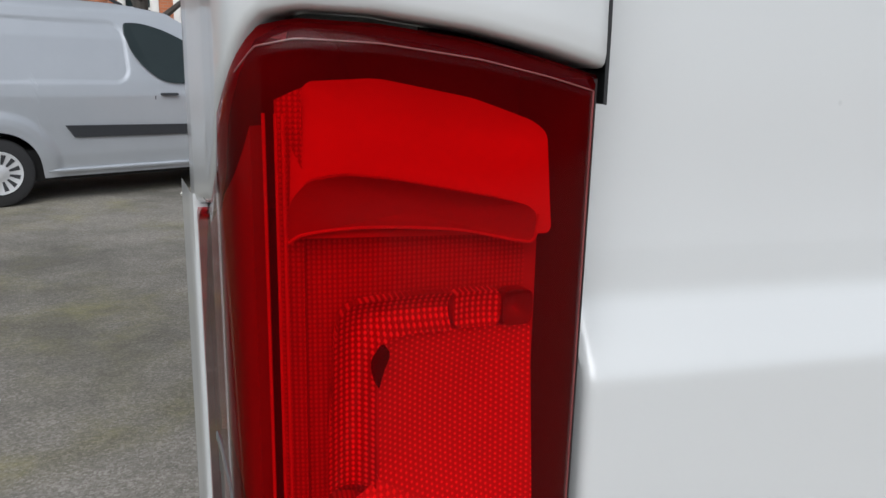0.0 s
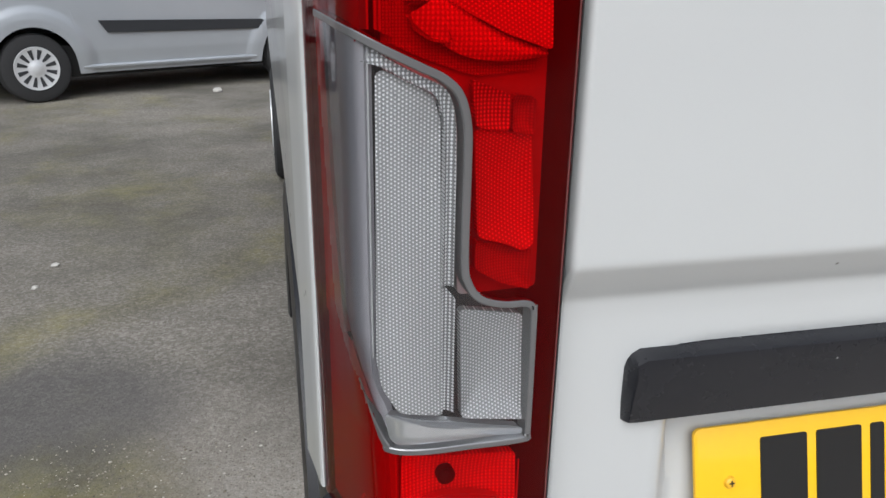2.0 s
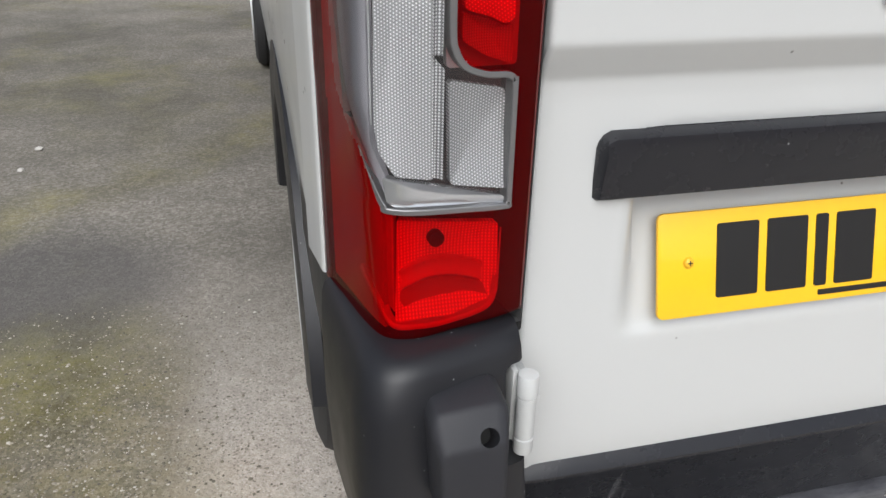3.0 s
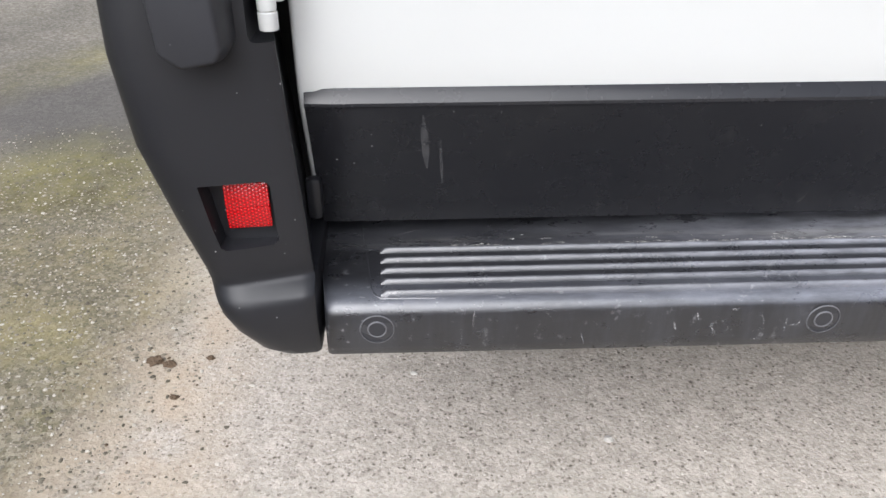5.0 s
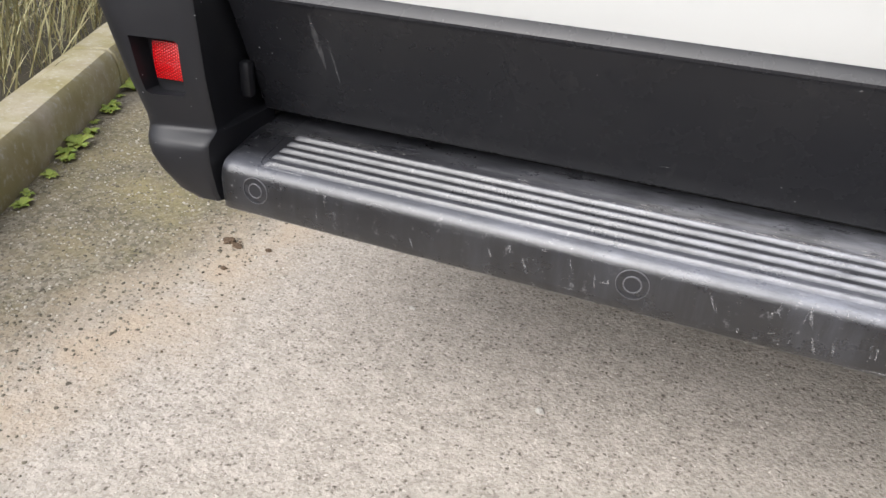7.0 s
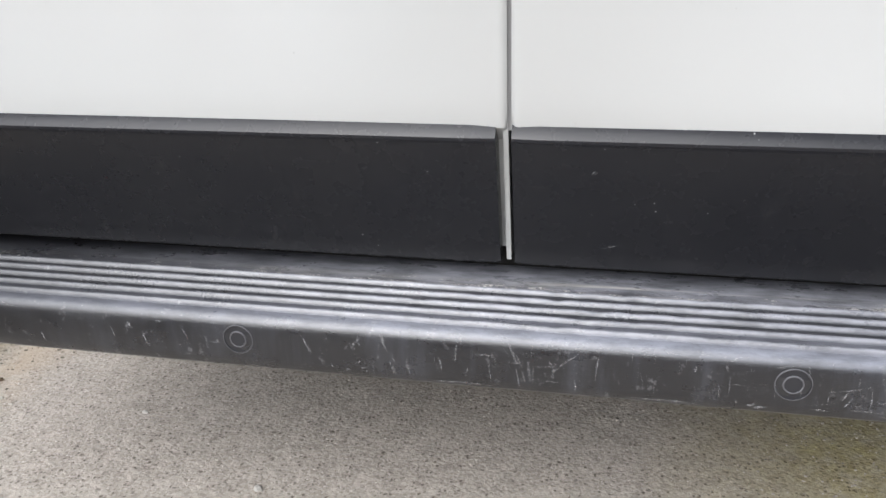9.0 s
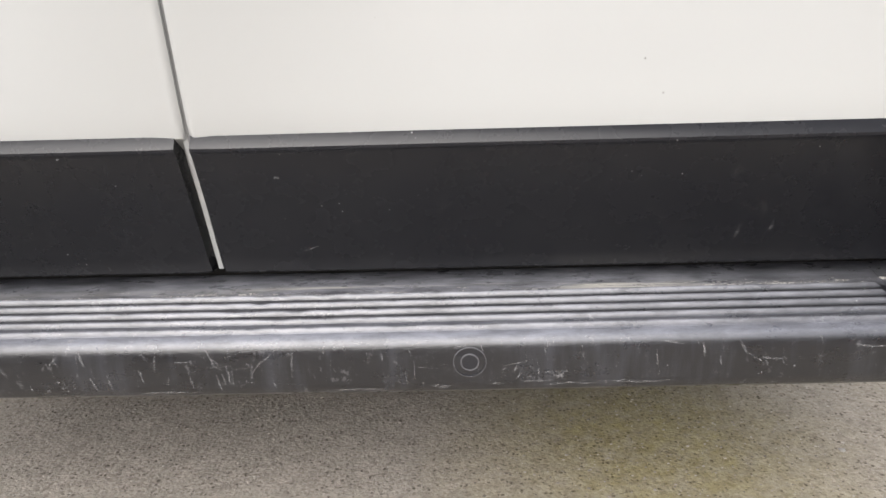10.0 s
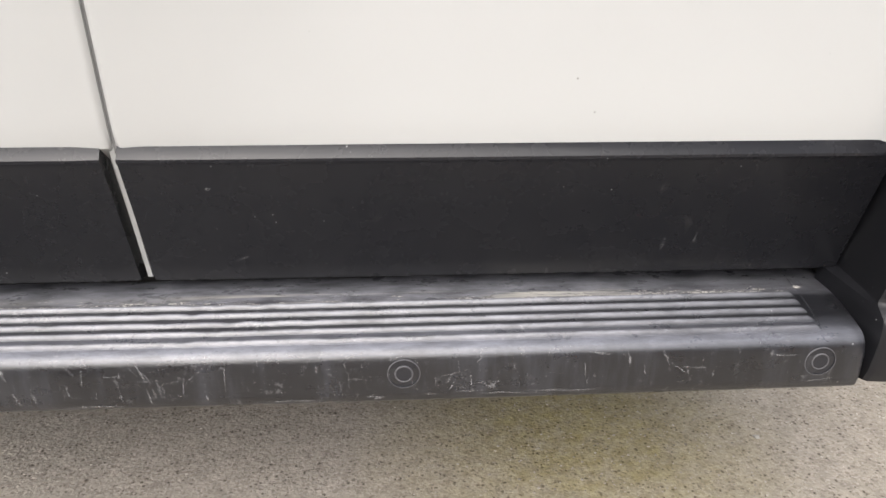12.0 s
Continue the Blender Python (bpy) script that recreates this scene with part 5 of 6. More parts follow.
def pillar(side):
    """The white corner post over the tail lamp, with the turned-in edge of the lamp's opening."""
    cols = 60
    smax = RIM_S[-1]
    rows = []
    zs = np.r_[np.linspace(0.006, 0.1, 6), np.linspace(0.15, 1.0, 14)]
    for i in range(cols + 1):
        s = smax * i / cols
        t = top_z(s)
        row = [(*rim(s, d, t), t + up) for d, up in ((0.020, 0.0025), (0.006, 0.0025), (0.0025, 0.0030), (0.0008, 0.0045), (0.0, 0.0075))]
        for f in zs:
            z = t + 0.0075 + (2.42 - t - 0.0075) * f
            x, y = rim(s, 0.0, z)
            lean = door_y(z) - door_y(1.345)
            row.append((x * (1 - 0.03 * max(0, z - 1.9)), y + max(0.0, lean), z))
        rows.append(row)
    first = rows[0]
    edge = [(-0.8302, y + 0.0005, z) for x, y, z in first]
    rows = [[(x, y + 0.05, z) for x, y, z in edge], [(x, y + 0.003, z) for x, y, z in edge], [(x - 0.001, y, z) for x, y, z in edge]] + rows
    part("corner_post", flip(sheet(rows), side), WHITE, van, "white rear corner post", angle=50)
    # the sharp back edge of the side panel beside the lamp
    rows = []
    for z in np.linspace(0.822, 1.28, 24):
        k = 0.0 if z < 1.2 else (z - 1.2) * 0.06
        rows.append([(-0.964 + k, 0.125, z), (-0.9735 + k, 0.0985, z), (-0.9750 + k, 0.0965, z), (-0.9768, 0.0975, z), (-0.9782, 0.102, z), (-0.9805, 0.12, z), (-0.985, 0.15, z)])
    part("panel_edge", flip(sheet(rows), side), WHITE, van, angle=60)


pillar(-1)
pillar(1)


def cladding(side):
    """Black plastic along the flank behind the wheel, and the lip of the arch."""
    rows = []
    for y in np.r_[np.linspace(0.088, 0.44, 12)]:
        top = 0.821
        out = float(np.interp(y, [0.088, 0.2, 0.44], [0.964, 0.967, 0.968]))
        rows.append([(-out + 0.03, y, top + 0.002), (-out - 0.002, y, top), (-out - 0.006, y, top - 0.006), (-out - 0.006, y, 0.70), (-out + 0.002, y, 0.60), (-out + 0.022, y, 0.52), (-out + 0.060, y, 0.44), (-out + 0.10, y, 0.39)])
    part("flank_cladding", flip(sheet(rows), side), BUMPER, van, "black plastic flank cladding", angle=50)
    rows = []
    for a in np.linspace(10, 170, 40):
        c, s = math.cos(radians(a)), math.sin(radians(a))
        row = []
        for r, x in ((0.40, -0.86), (0.40, -0.970), (0.405, -0.980), (0.42, -0.984), (0.47, -0.983), (0.50, -0.980), (0.505, -0.96)):
            row.append((x, 0.9 - r * c, 0.34 + r * s))
        rows.append(row)
    part("arch_lip", flip(sheet(rows), side), BUMPER, van, angle=40)


cladding(-1)
cladding(1)
part("underbody", box(-0.74, 0.74, 0.5, 5.0, 0.27, 0.44, 0.02), UNDER, van)


def road_wheel(parent, cx, cy, cz, r, width, side, spokes=12, trim_r=0.205):
    """Tyre with grooves, and a dished trim with slots; its outer face looks along x to the given side."""
    w = width / 2
    prof = [(r * 0.58, -w * 0.8), (r * 0.62, -w), (r * 0.86, -w * 1.03), (r * 0.955, -w * 0.92), (r * 0.995, -w * 0.7)]
    for g in (-0.4, 0.0, 0.4):
        prof += [(r, w * (g - 0.12)), (r * 0.975, w * (g - 0.09)), (r * 0.975, w * (g + 0.09)), (r, w * (g + 0.12))]
    prof += [(r * 0.995, w * 0.7), (r * 0.955, w * 0.92), (r * 0.86, w * 1.03), (r * 0.62, w), (r * 0.58, w * 0.8), (r * 0.58, -w * 0.8)]
    wheel = part("wheel", spun(prof, (cx, cy, cz), "x", 64), TYRE, parent, "black tyre with silver wheel trim")
    s = side
    prof = [(0, 0.012), (0.045, 0.012), (0.055, 0.006), (trim_r * 0.55, 0.0), (trim_r * 0.92, 0.010), (trim_r, 0.014), (trim_r * 1.02, 0.006), (trim_r * 1.02, -0.02)]
    b = spun([(q, s * h) for q, h in prof], (cx + s * w * 0.96, cy, cz), "x", 48)
    trim = part("wheel_trim", b, WHEEL_SILVER, wheel, "silver plastic wheel trim")
    for k in range(spokes):
        a = 2 * math.pi * (k + 0.5) / spokes
        rad = Vector((0, math.cos(a), math.sin(a)))
        tan = Vector((0, -math.sin(a), math.cos(a)))
        c = Vector((cx + s * (w * 0.96 + 0.0085), cy, cz))
        pts = []
        for q, h, dz in ((0.42, 0.010, -0.005), (0.88, 0.022, 0.003), (0.88, -0.022, 0.003), (0.42, -0.010, -0.005)):
            pts.append(c + rad * (trim_r * q) + tan * (h * trim_r / 0.205) + Vector((s * dz, 0, 0)))
        slots = bmesh.new()
        lo = [slots.verts.new(p - Vector((s * 0.02, 0, 0))) for p in pts]
        hi = [slots.verts.new(p) for p in pts]
        slots.faces.new(hi)
        for i in range(4):
            slots.faces.new((lo[i], lo[(i + 1) % 4], hi[(i + 1) % 4], hi[i]))
        part("trim_slot", slots, GREY_TRIM, wheel, smooth=False)
    return wheel


for wx, wy, sd in ((-0.848, 0.9, -1), (0.848, 0.9, 1), (-0.870, 4.25, -1), (0.870, 4.25, 1)):
    road_wheel(van, wx, wy, 0.34, 0.34, 0.22, sd, 12, 0.19)
for sd in (-1, 1):
    b = box(-1.16, -1.02, 3.55, 3.68, 1.28, 1.62, 0.03)
    part("door_mirror", flip(b, sd), BUMPER, van, "black door mirror")


# ---- the silver van further off ----
def silver_van():
    turn = radians(30)
    base = Matrix.Translation((-3.065, 7.37, 0)) @ Matrix.Rotation(turn, 4, "Z")
    car = thing("silver_van", "small silver panel van with black side strips", "van", base)
    # x forward from the back axle, y away from the near flank
    wide = 1.78

    def roof(u):
        return float(np.interp(u, [-0.65, -0.60, -0.45, 0.4, 1.3, 1.75, 2.2, 2.75, 3.2, 3.5, 3.58], [1.62, 1.80, 1.87, 1.92, 1.90, 1.83, 1.58, 1.14, 0.98, 0.80, 0.62]))

    def sill(u):
        low = 0.24 if 0.3 < u < 2.5 else 0.33
        for c in (0.0, 2.73):
            d = abs(u - c)
            if d < 0.37:
                low = max(low, 0.315 + math.sqrt(max(0.0, 0.37**2 - d * d)))
        return low

    def tuck(z, u):
        t = float(np.interp(z, [0.24, 0.45, 0.75, 1.0, 1.15, 1.55, 1.82, 1.92], [0.05, 0.015, 0.0, 0.0, 0.02, 0.10, 0.20, 0.34]))
        return t + 0.10 * max(0.0, (-0.43 - u) / 0.22) ** 2 + 0.3 * max(0.0, (u - 3.0) / 0.58) ** 2

    def pressed(u, z):
        """The sunk panel over the wheel and the flared arches."""
        q = max(abs(u - 0.50) - (0.78 - 0.16), 0), max(abs(z - 1.42) - (0.30 - 0.16), 0)
        d = 0.16 - math.hypot(*q)
        f = np.clip(d / 0.024, 0, 1)
        f = f * f * (3 - 2 * f)
        flare = 0.0
        for c in (0.0, 2.73):
            r = math.hypot(u - c, z - 0.315)
            flare = max(flare, float(np.interp(r, [0.36, 0.44, 0.50, 0.56], [0.030, 0.030, 0.022, 0.0])))
        return 0.014 * f - flare

    rows = []
    us = np.unique(np.r_[np.linspace(-0.65, -0.4, 10), np.linspace(-0.4, 0.42, 48), np.linspace(0.42, 2.3, 96), np.linspace(2.3, 3.15, 40), np.linspace(3.15, 3.58, 10)])
    for u in us:
        z0, z1 = sill(u), roof(u)
        half = []
        for t in np.linspace(0, 1, 84):
            z = z0 + (z1 - z0) * t
            half.append((u, tuck(z, u) + pressed(u, z), z))
        near = half
        far = [(u, wide - y, z) for u, y, z in reversed(half)]
        crown = [(u, wide * f + tuck(z1, u) * (1 - 2 * f), z1 + 0.03 * math.sin(math.pi * f)) for f in (0.25, 0.5, 0.75)]
        rows.append(near + crown + far)
    part("body_shell", sheet(rows, caps=True), SILVER, car, "silver painted body", angle=45)
    part("underbody", box(-0.5, 3.4, 0.12, wide - 0.12, 0.2, 0.5, 0.02), UNDER, car)

    def flank(outline, lift, mat, name, label="", depth=0.02):
        """A piece laid on the near flank, following its tuck."""
        b = bmesh.new()
        n = len(outline)
        out = [b.verts.new((u, tuck(z, u) - lift, z)) for u, z in outline]
        back = [b.verts.new((u, tuck(z, u) + depth, z)) for u, z in outline]
        b.faces.new(out)
        for i in range(n):
            b.faces.new((out[i], back[i], back[(i + 1) % n], out[(i + 1) % n]))
        return part(name, b, mat, car, label, smooth=False)

    strip = [(0.60, 0.73), (2.36, 0.70), (2.42, 0.66), (2.36, 0.60), (0.68, 0.615)]
    flank(strip, 0.02, GREY_TRIM, "side_strip", "dark grey rubbing strip")
    window = smooth_line([(1.265, 1.60), (1.28, 1.69), (1.33, 1.715), (1.50, 1.705), (1.72, 1.64), (1.95, 1.52), (2.20, 1.33), (2.29, 1.22), (2.25, 1.16), (2.05, 1.135), (1.74, 1.13), (1.58, 1.165), (1.43, 1.28), (1.32, 1.43), (1.265, 1.60)], 72)[:-1].tolist()
    flank(window, 0.022, GLASS, "side_window", "dark side window")
    flank(rounded(1.56, 1.74, 1.005, 1.03, 0.01), 0.035, GREY_TRIM, "door_handle")
    flank([(1.5, 1.0), (1.51, 1.0), (1.50, 0.30), (1.49, 0.30)], 0.002, GREY_TRIM, "door_gap")
    part("sill_bead", tube([(u, 0.025, 0.30) for u in np.linspace(0.42, 2.28, 8)], 0.022, 6), SILVER, car)
    lamp = [(-0.585, 1.24), (-0.565, 1.255), (-0.525, 1.25), (-0.515, 1.22), (-0.500, 0.82), (-0.515, 0.795), (-0.555, 0.79), (-0.580, 0.82)]
    tail = flank(lamp, 0.035, RED_PLASTIC, "tail_lamp", "dark red tail lamp", 0.06)
    flank([(-0.572, 0.93), (-0.522, 0.93), (-0.516, 0.84), (-0.568, 0.84)], 0.040, RED_REFLECT, "brake_lamp", "brighter red brake lamp", 0.03)
    bump = bmesh.new()
    box(-0.72, -0.40, 0.04, wide - 0.04, 0.30, 0.64, 0.05, 3, bump)
    part("rear_bumper", bump, GREY_TRIM, car, "black plastic bumper")
    b = prism(rounded(-0.76, 0.76, 1.06, 1.52, 0.08), 0, 0.01)
    b.transform(Matrix.Translation((-0.645, wide / 2, 0)) @ Matrix.Rotation(radians(-90), 4, "Z"))
    part("rear_window", b, GLASS, car, "dark rear window")
    mirror = box(2.12, 2.34, -0.17, 0.03, 1.10, 1.30, 0.05, 3)
    part("door_mirror", mirror, GREY_TRIM, car, "dark door mirror")
    for y in (0.32, wide - 0.32):
        rail = tube([(-0.2, y, 1.90), (-0.1, y, 1.96), (1.2, y, 1.96), (1.35, y, 1.89)], 0.02, 8)
        part("roof_rail", rail, GREY_TRIM, car)
    swap = Matrix.Rotation(radians(-90), 4, "Z")
    for u in (0.0, 2.73):
        for y, s in ((0.10, -1), (wide - 0.10, 1)):
            wheel = road_wheel(car, 0, 0, 0, 0.315, 0.19, s, 12, 0.195)
            for o in (wheel, *wheel.children_recursive):
                o.data.transform(Matrix.Translation((u, y, 0.315)) @ Matrix.Rotation(radians(90), 4, "Z"))


silver_van()


# ---- kerb, verge and weeds ----
KERB_A, KERB_D = Vector((-1.715, 0.265, 0)), Vector((-0.471, 0.955, 0)).normalized()
KERB_N = Vector((-KERB_D.y, KERB_D.x, 0))


def kerb_point(along, off, z):
    p = KERB_A + KERB_D * along + KERB_N * off
    return (p.x, p.y, z)


def kerb():
    base = thing("kerb", "mossy concrete kerb with a rounded top edge", "kerb", kind="structure")
    prof = [(0.0, -0.02), (0.004, 0.07), (0.012, 0.112), (0.028, 0.128), (0.06, 0.133), (0.12, 0.132), (0.14, 0.128), (0.15, 0.11), (0.15, -0.02)]
    along = -5.512
    k = 0
    while along < 7.0:
        rows = []
        for q in (0.004, 0.008, 0.02, 0.2, 0.4, 0.6, 0.8, 0.88, 0.902, 0.910):
            row = []
            for j, (o, z) in enumerate(prof):
                wob = 0.004 * noise.noise(Vector((along + q, o * 9, z * 9)))
                end = 0.004 if q in (0.004, 0.910) else 0.0
                row.append(kerb_point(along + q, o + wob + end * (j < 4) - end * (j > 5), z + wob - end * (2 < j < 7)))
            rows.append(row)
        part("kerb_stone", sheet(rows, caps=True), KERB, base)
        along += 0.914
        k += 1


kerb()
rows = []
for a in np.linspace(-6, 7.0, 40):
    rows.append([kerb_point(a, o, 0.10 + 0.05 * noise.noise(Vector((a, o, 3))) if o > 0.16 else 0.10) for o in (0.145, 0.3, 0.6, 1.2, 2.5, 6.0)])
single("verge", sheet(rows), EARTH, "bare earth verge behind the kerb", "verge", kind="structure")


def blade(bm, root, tip, width, bend):
    """A narrow bent leaf."""
    d = (tip - root)
    side = d.cross(Vector((0.2, 0.1, 1))).normalized() * width
    mid = root + d * 0.55 + bend
    v = [bm.verts.new(p) for p in (root - side * 0.6, root + side * 0.6, mid + side, mid - side, tip + bend * 2.2)]
    bm.faces.new((v[0], v[1], v[2], v[3]))
    bm.faces.new((v[3], v[2], v[4]))


def grass():
    rng = random.Random(4)
    bm = bmesh.new()
    for _ in range(5200):
        a, o = rng.uniform(-1.0, 6.5), 0.17 + rng.random() ** 1.5 * 1.3
        root = Vector(kerb_point(a, o, 0.09))
        tall = rng.uniform(0.1, 0.42) * (0.6 + 0.6 * noise.noise(Vector((a * 1.7, o * 2, 7))) + 0.3)
        tip = root + Vector((rng.gauss(0, 0.09), rng.gauss(0, 0.09), tall))
        blade(bm, root, tip, rng.uniform(0.0012, 0.0035), Vector((rng.gauss(0, 0.03), rng.gauss(0, 0.03), 0)))
    single("long_grass", bm, STRAW, "long dry grass on the verge", "grass", kind="stuff", smooth=False)


grass()


def fence():
    base = thing("wire_fence", "galvanised wire mesh fence behind the kerb", "fence")
    for a in np.arange(-0.9, 6.6, 2.4):
        part("post", tube([kerb_point(a, 0.42, 0.05), kerb_point(a, 0.42, 1.25)], 0.03, 8), BARK, base)
    for z in (0.2, 0.35, 0.5, 0.7, 0.95, 1.2):
        part("line_wire", tube([kerb_point(a, 0.40, z) for a in np.linspace(-1.0, 6.4, 12)], 0.0014, 5), WIRE, base)
    for a in np.arange(-0.95, 6.4, 0.15):
        part("cross_wire", tube([kerb_point(a, 0.40, 0.1), kerb_point(a, 0.40, 1.2)], 0.0012, 5), WIRE, base)


fence()


def weed(seed, along, off, size):
    """A low rosette of toothed leaves growing from the kerb's foot."""
    rng = random.Random(seed)
    bm = bmesh.new()
    for k in range(rng.randint(16, 26)):
        a = rng.uniform(0, 2 * math.pi)
        long = size * rng.uniform(0.5, 1.0)
        out = Vector((math.cos(a), math.sin(a), 0))
        side = Vector((-out.y, out.x, 0))
        lift = rng.uniform(0.35, 1.0)
        left, right = [], []
        for i in range(6):
            t = i / 5
            w = long * 0.26 * math.sin(math.pi * (0.12 + 0.86 * t)) * (1.0 + 0.35 * ((i % 2) - 0.5))
            c = out * long * t + Vector((0, 0, long * lift * t * (1.25 - 0.75 * t)))
            left.append(bm.verts.new(c + side * w + Vector((0, 0, w * 0.3))))
            right.append(bm.verts.new(c - side * w + Vector((0, 0, w * 0.3))))
        for i in range(5):
            bm.faces.new((left[i], left[i + 1], right[i + 1], right[i]))
    single("weed", bm, WEED, "small green weed at the foot of the kerb", "weed", Matrix.Translation(kerb_point(along, off, 0.001)), "weeds along the kerb", smooth=False)


for k, (a, o, s) in enumerate([(0.04, -0.03, 0.05), (0.10, -0.02, 0.04), (0.20, -0.03, 0.045), (0.30, -0.04, 0.055), (0.335, -0.02, 0.06), (0.40, -0.03, 0.075), (0.44, -0.015, 0.06), (0.49, -0.03, 0.05), (0.57, -0.015, 0.035), (0.66, -0.03, 0.06), (0.70, -0.02, 0.065), (0.80, -0.015, 0.035), (0.87, -0.04, 0.085), (0.905, -0.07, 0.075), (0.93, -0.02, 0.07), (1.35, -0.02, 0.06), (2.1, -0.02, 0.08), (3.0, -0.03, 0.1), (5.4, -0.05, 0.16), (5.7, -0.05, 0.2)]):
    weed(20 + k, a, o, s * 0.6)


# ---- loose stones ----
def chip(bm, rng, c, r):
    """One angular chip of stone."""
    t = bmesh.new()
    bmesh.ops.create_icosphere(t, subdivisions=1, radius=1.0)
    q = Euler((rng.uniform(0, 6), rng.uniform(0, 6), rng.uniform(0, 6))).to_matrix()
    sc = Vector((r * rng.uniform(0.7, 1.3), r * rng.uniform(0.6, 1.1), r * rng.uniform(0.4, 0.7)))
    new_verts = {}
    for v in t.verts:
        p = q @ (v.co * rng.uniform(0.75, 1.2))
        new_verts[v.index] = bm.verts.new((c[0] + p.x * sc.x, c[1] + p.y * sc.y, c[2] + p.z * sc.z))
    for f in t.faces:
        bm.faces.new([new_verts[v.index] for v in f.verts])
    t.free()


def chips(rng, places):
    """Many angular chips in one mesh: places of (x, y, radius, sink)."""
    t = bmesh.new()
    bmesh.ops.create_icosphere(t, subdivisions=1, radius=1.0)
    base = np.array([v.co[:] for v in t.verts])
    faces = np.array([[v.index for v in f.verts] for f in t.faces])
    t.free()
    p = np.array(places)
    n = len(p)
    turn = rng.normal(size=(n, 3, 3))
    turn = np.linalg.qr(turn)[0]
    v = np.einsum("nij,nkj->nki", turn, base[None] * rng.uniform(0.7, 1.25, (n, len(base), 1)))
    v *= (p[:, 2:3] * np.stack([rng.uniform(0.7, 1.4, n), rng.uniform(0.6, 1.2, n), rng.uniform(0.4, 0.75, n)], 1))[:, None]
    v += np.stack([p[:, 0], p[:, 1], p[:, 2] * p[:, 3]], 1)[:, None]
    f = faces[None] + (np.arange(n) * len(base))[:, None, None]
    me = bpy.data.meshes.new("mesh")
    me.from_pydata(v.reshape(-1, 3).tolist(), [], f.reshape(-1, 3).tolist())
    return me


def grit():
    rng = np.random.default_rng(9)
    # loose on the old surface towards the kerb
    n = 15000
    x, y = rng.uniform(-1.95, -1.0, n), rng.uniform(-0.4, 1.5, n)
    keep = rng.random(n) < np.clip((-0.98 - x) / 0.25, 0.1, 1.0) * np.interp(y, [0.9, 1.5], [1.0, 0.15])
    r = 0.0014 + 0.0030 * rng.random(n) ** 3
    loose = np.stack([x, y, r, np.full(n, 0.2)], 1)[keep]
    # bedded in the newer surface
    n = 15000
    x, y = rng.uniform(-1.05, 1.45, n), rng.uniform(-0.45, 0.85, n)
    r = 0.0009 + 0.0019 * rng.random(n) ** 2
    bedded = np.stack([x, y, r, rng.uniform(-0.25, 0.2, n)], 1)
    single("loose_grit", chips(rng, loose), GRIT, "loose pale and dark grit scattered on the tarmac", "grit", kind="stuff", smooth=False)
    single("bedded_grit", chips(rng, bedded), BEDDED, "small grains bedded in the worn tarmac", "grit", kind="stuff", smooth=False)


grit()


def crumbs():
    """Dark crumbs of earth along the edge of the old surface."""
    rng = random.Random(31)
    bm = bmesh.new()
    for _ in range(80):
        x, y = rng.gauss(-1.12, 0.10), rng.gauss(0.22, 0.22)
        if x > -0.86:
            continue
        r = 0.0010 + 0.0028 * rng.random() ** 3
        chip(bm, rng, (x, y, r * 0.3), r)
    single("earth_crumbs", bm, CLOD, "dark crumbs of earth on the tarmac", "earth", kind="stuff", smooth=False)


crumbs()
STONES = [(-0.419, 0.171, 0.010, PEBBLE), (-0.724, 0.342, 0.006, PEBBLE), (0.936, 0.355, 0.007, PEBBLE), (-1.93, 2.88, 0.018, PEBBLE), (-1.95, 2.64, 0.015, PEBBLE), (-1.51, 7.9, 0.05, PEBBLE), (-1.187, 0.395, 0.010, CLOD), (-1.16, 0.385, 0.007, CLOD), (-1.09, 0.40, 0.005, CLOD), (-1.13, 0.30, 0.005, CLOD)]
for k, (x, y, r, mat) in enumerate(STONES):
    rng = random.Random(50 + k)
    bm = bmesh.new()
    chip(bm, rng, (0, 0, r * 0.35), r)
    if mat is PEBBLE:
        single("pebble", bm, mat, "small pale stone lying on the tarmac", "stone", Matrix.Translation((x, y, 0)), "loose stones", smooth=False)
    else:
        bm.free()
        bm = bmesh.new()
        bmesh.ops.create_icosphere(bm, subdivisions=3, radius=r)
        for v in bm.verts:
            q = v.co / r
            v.co = Vector((q.x * 1.5, q.y * 1.1, q.z * 0.6)) * r * (1 + 0.55 * noise.noise(q * 1.9 + Vector((k, 0, 0))) + 0.3 * noise.noise(q * 5.0))
            v.co.z += r * 0.35
        single("earth_clod", bm, mat, "crumbled brown clod of earth on the tarmac", "clod", Matrix.Translation((x, y, 0)), "clods", smooth=False)


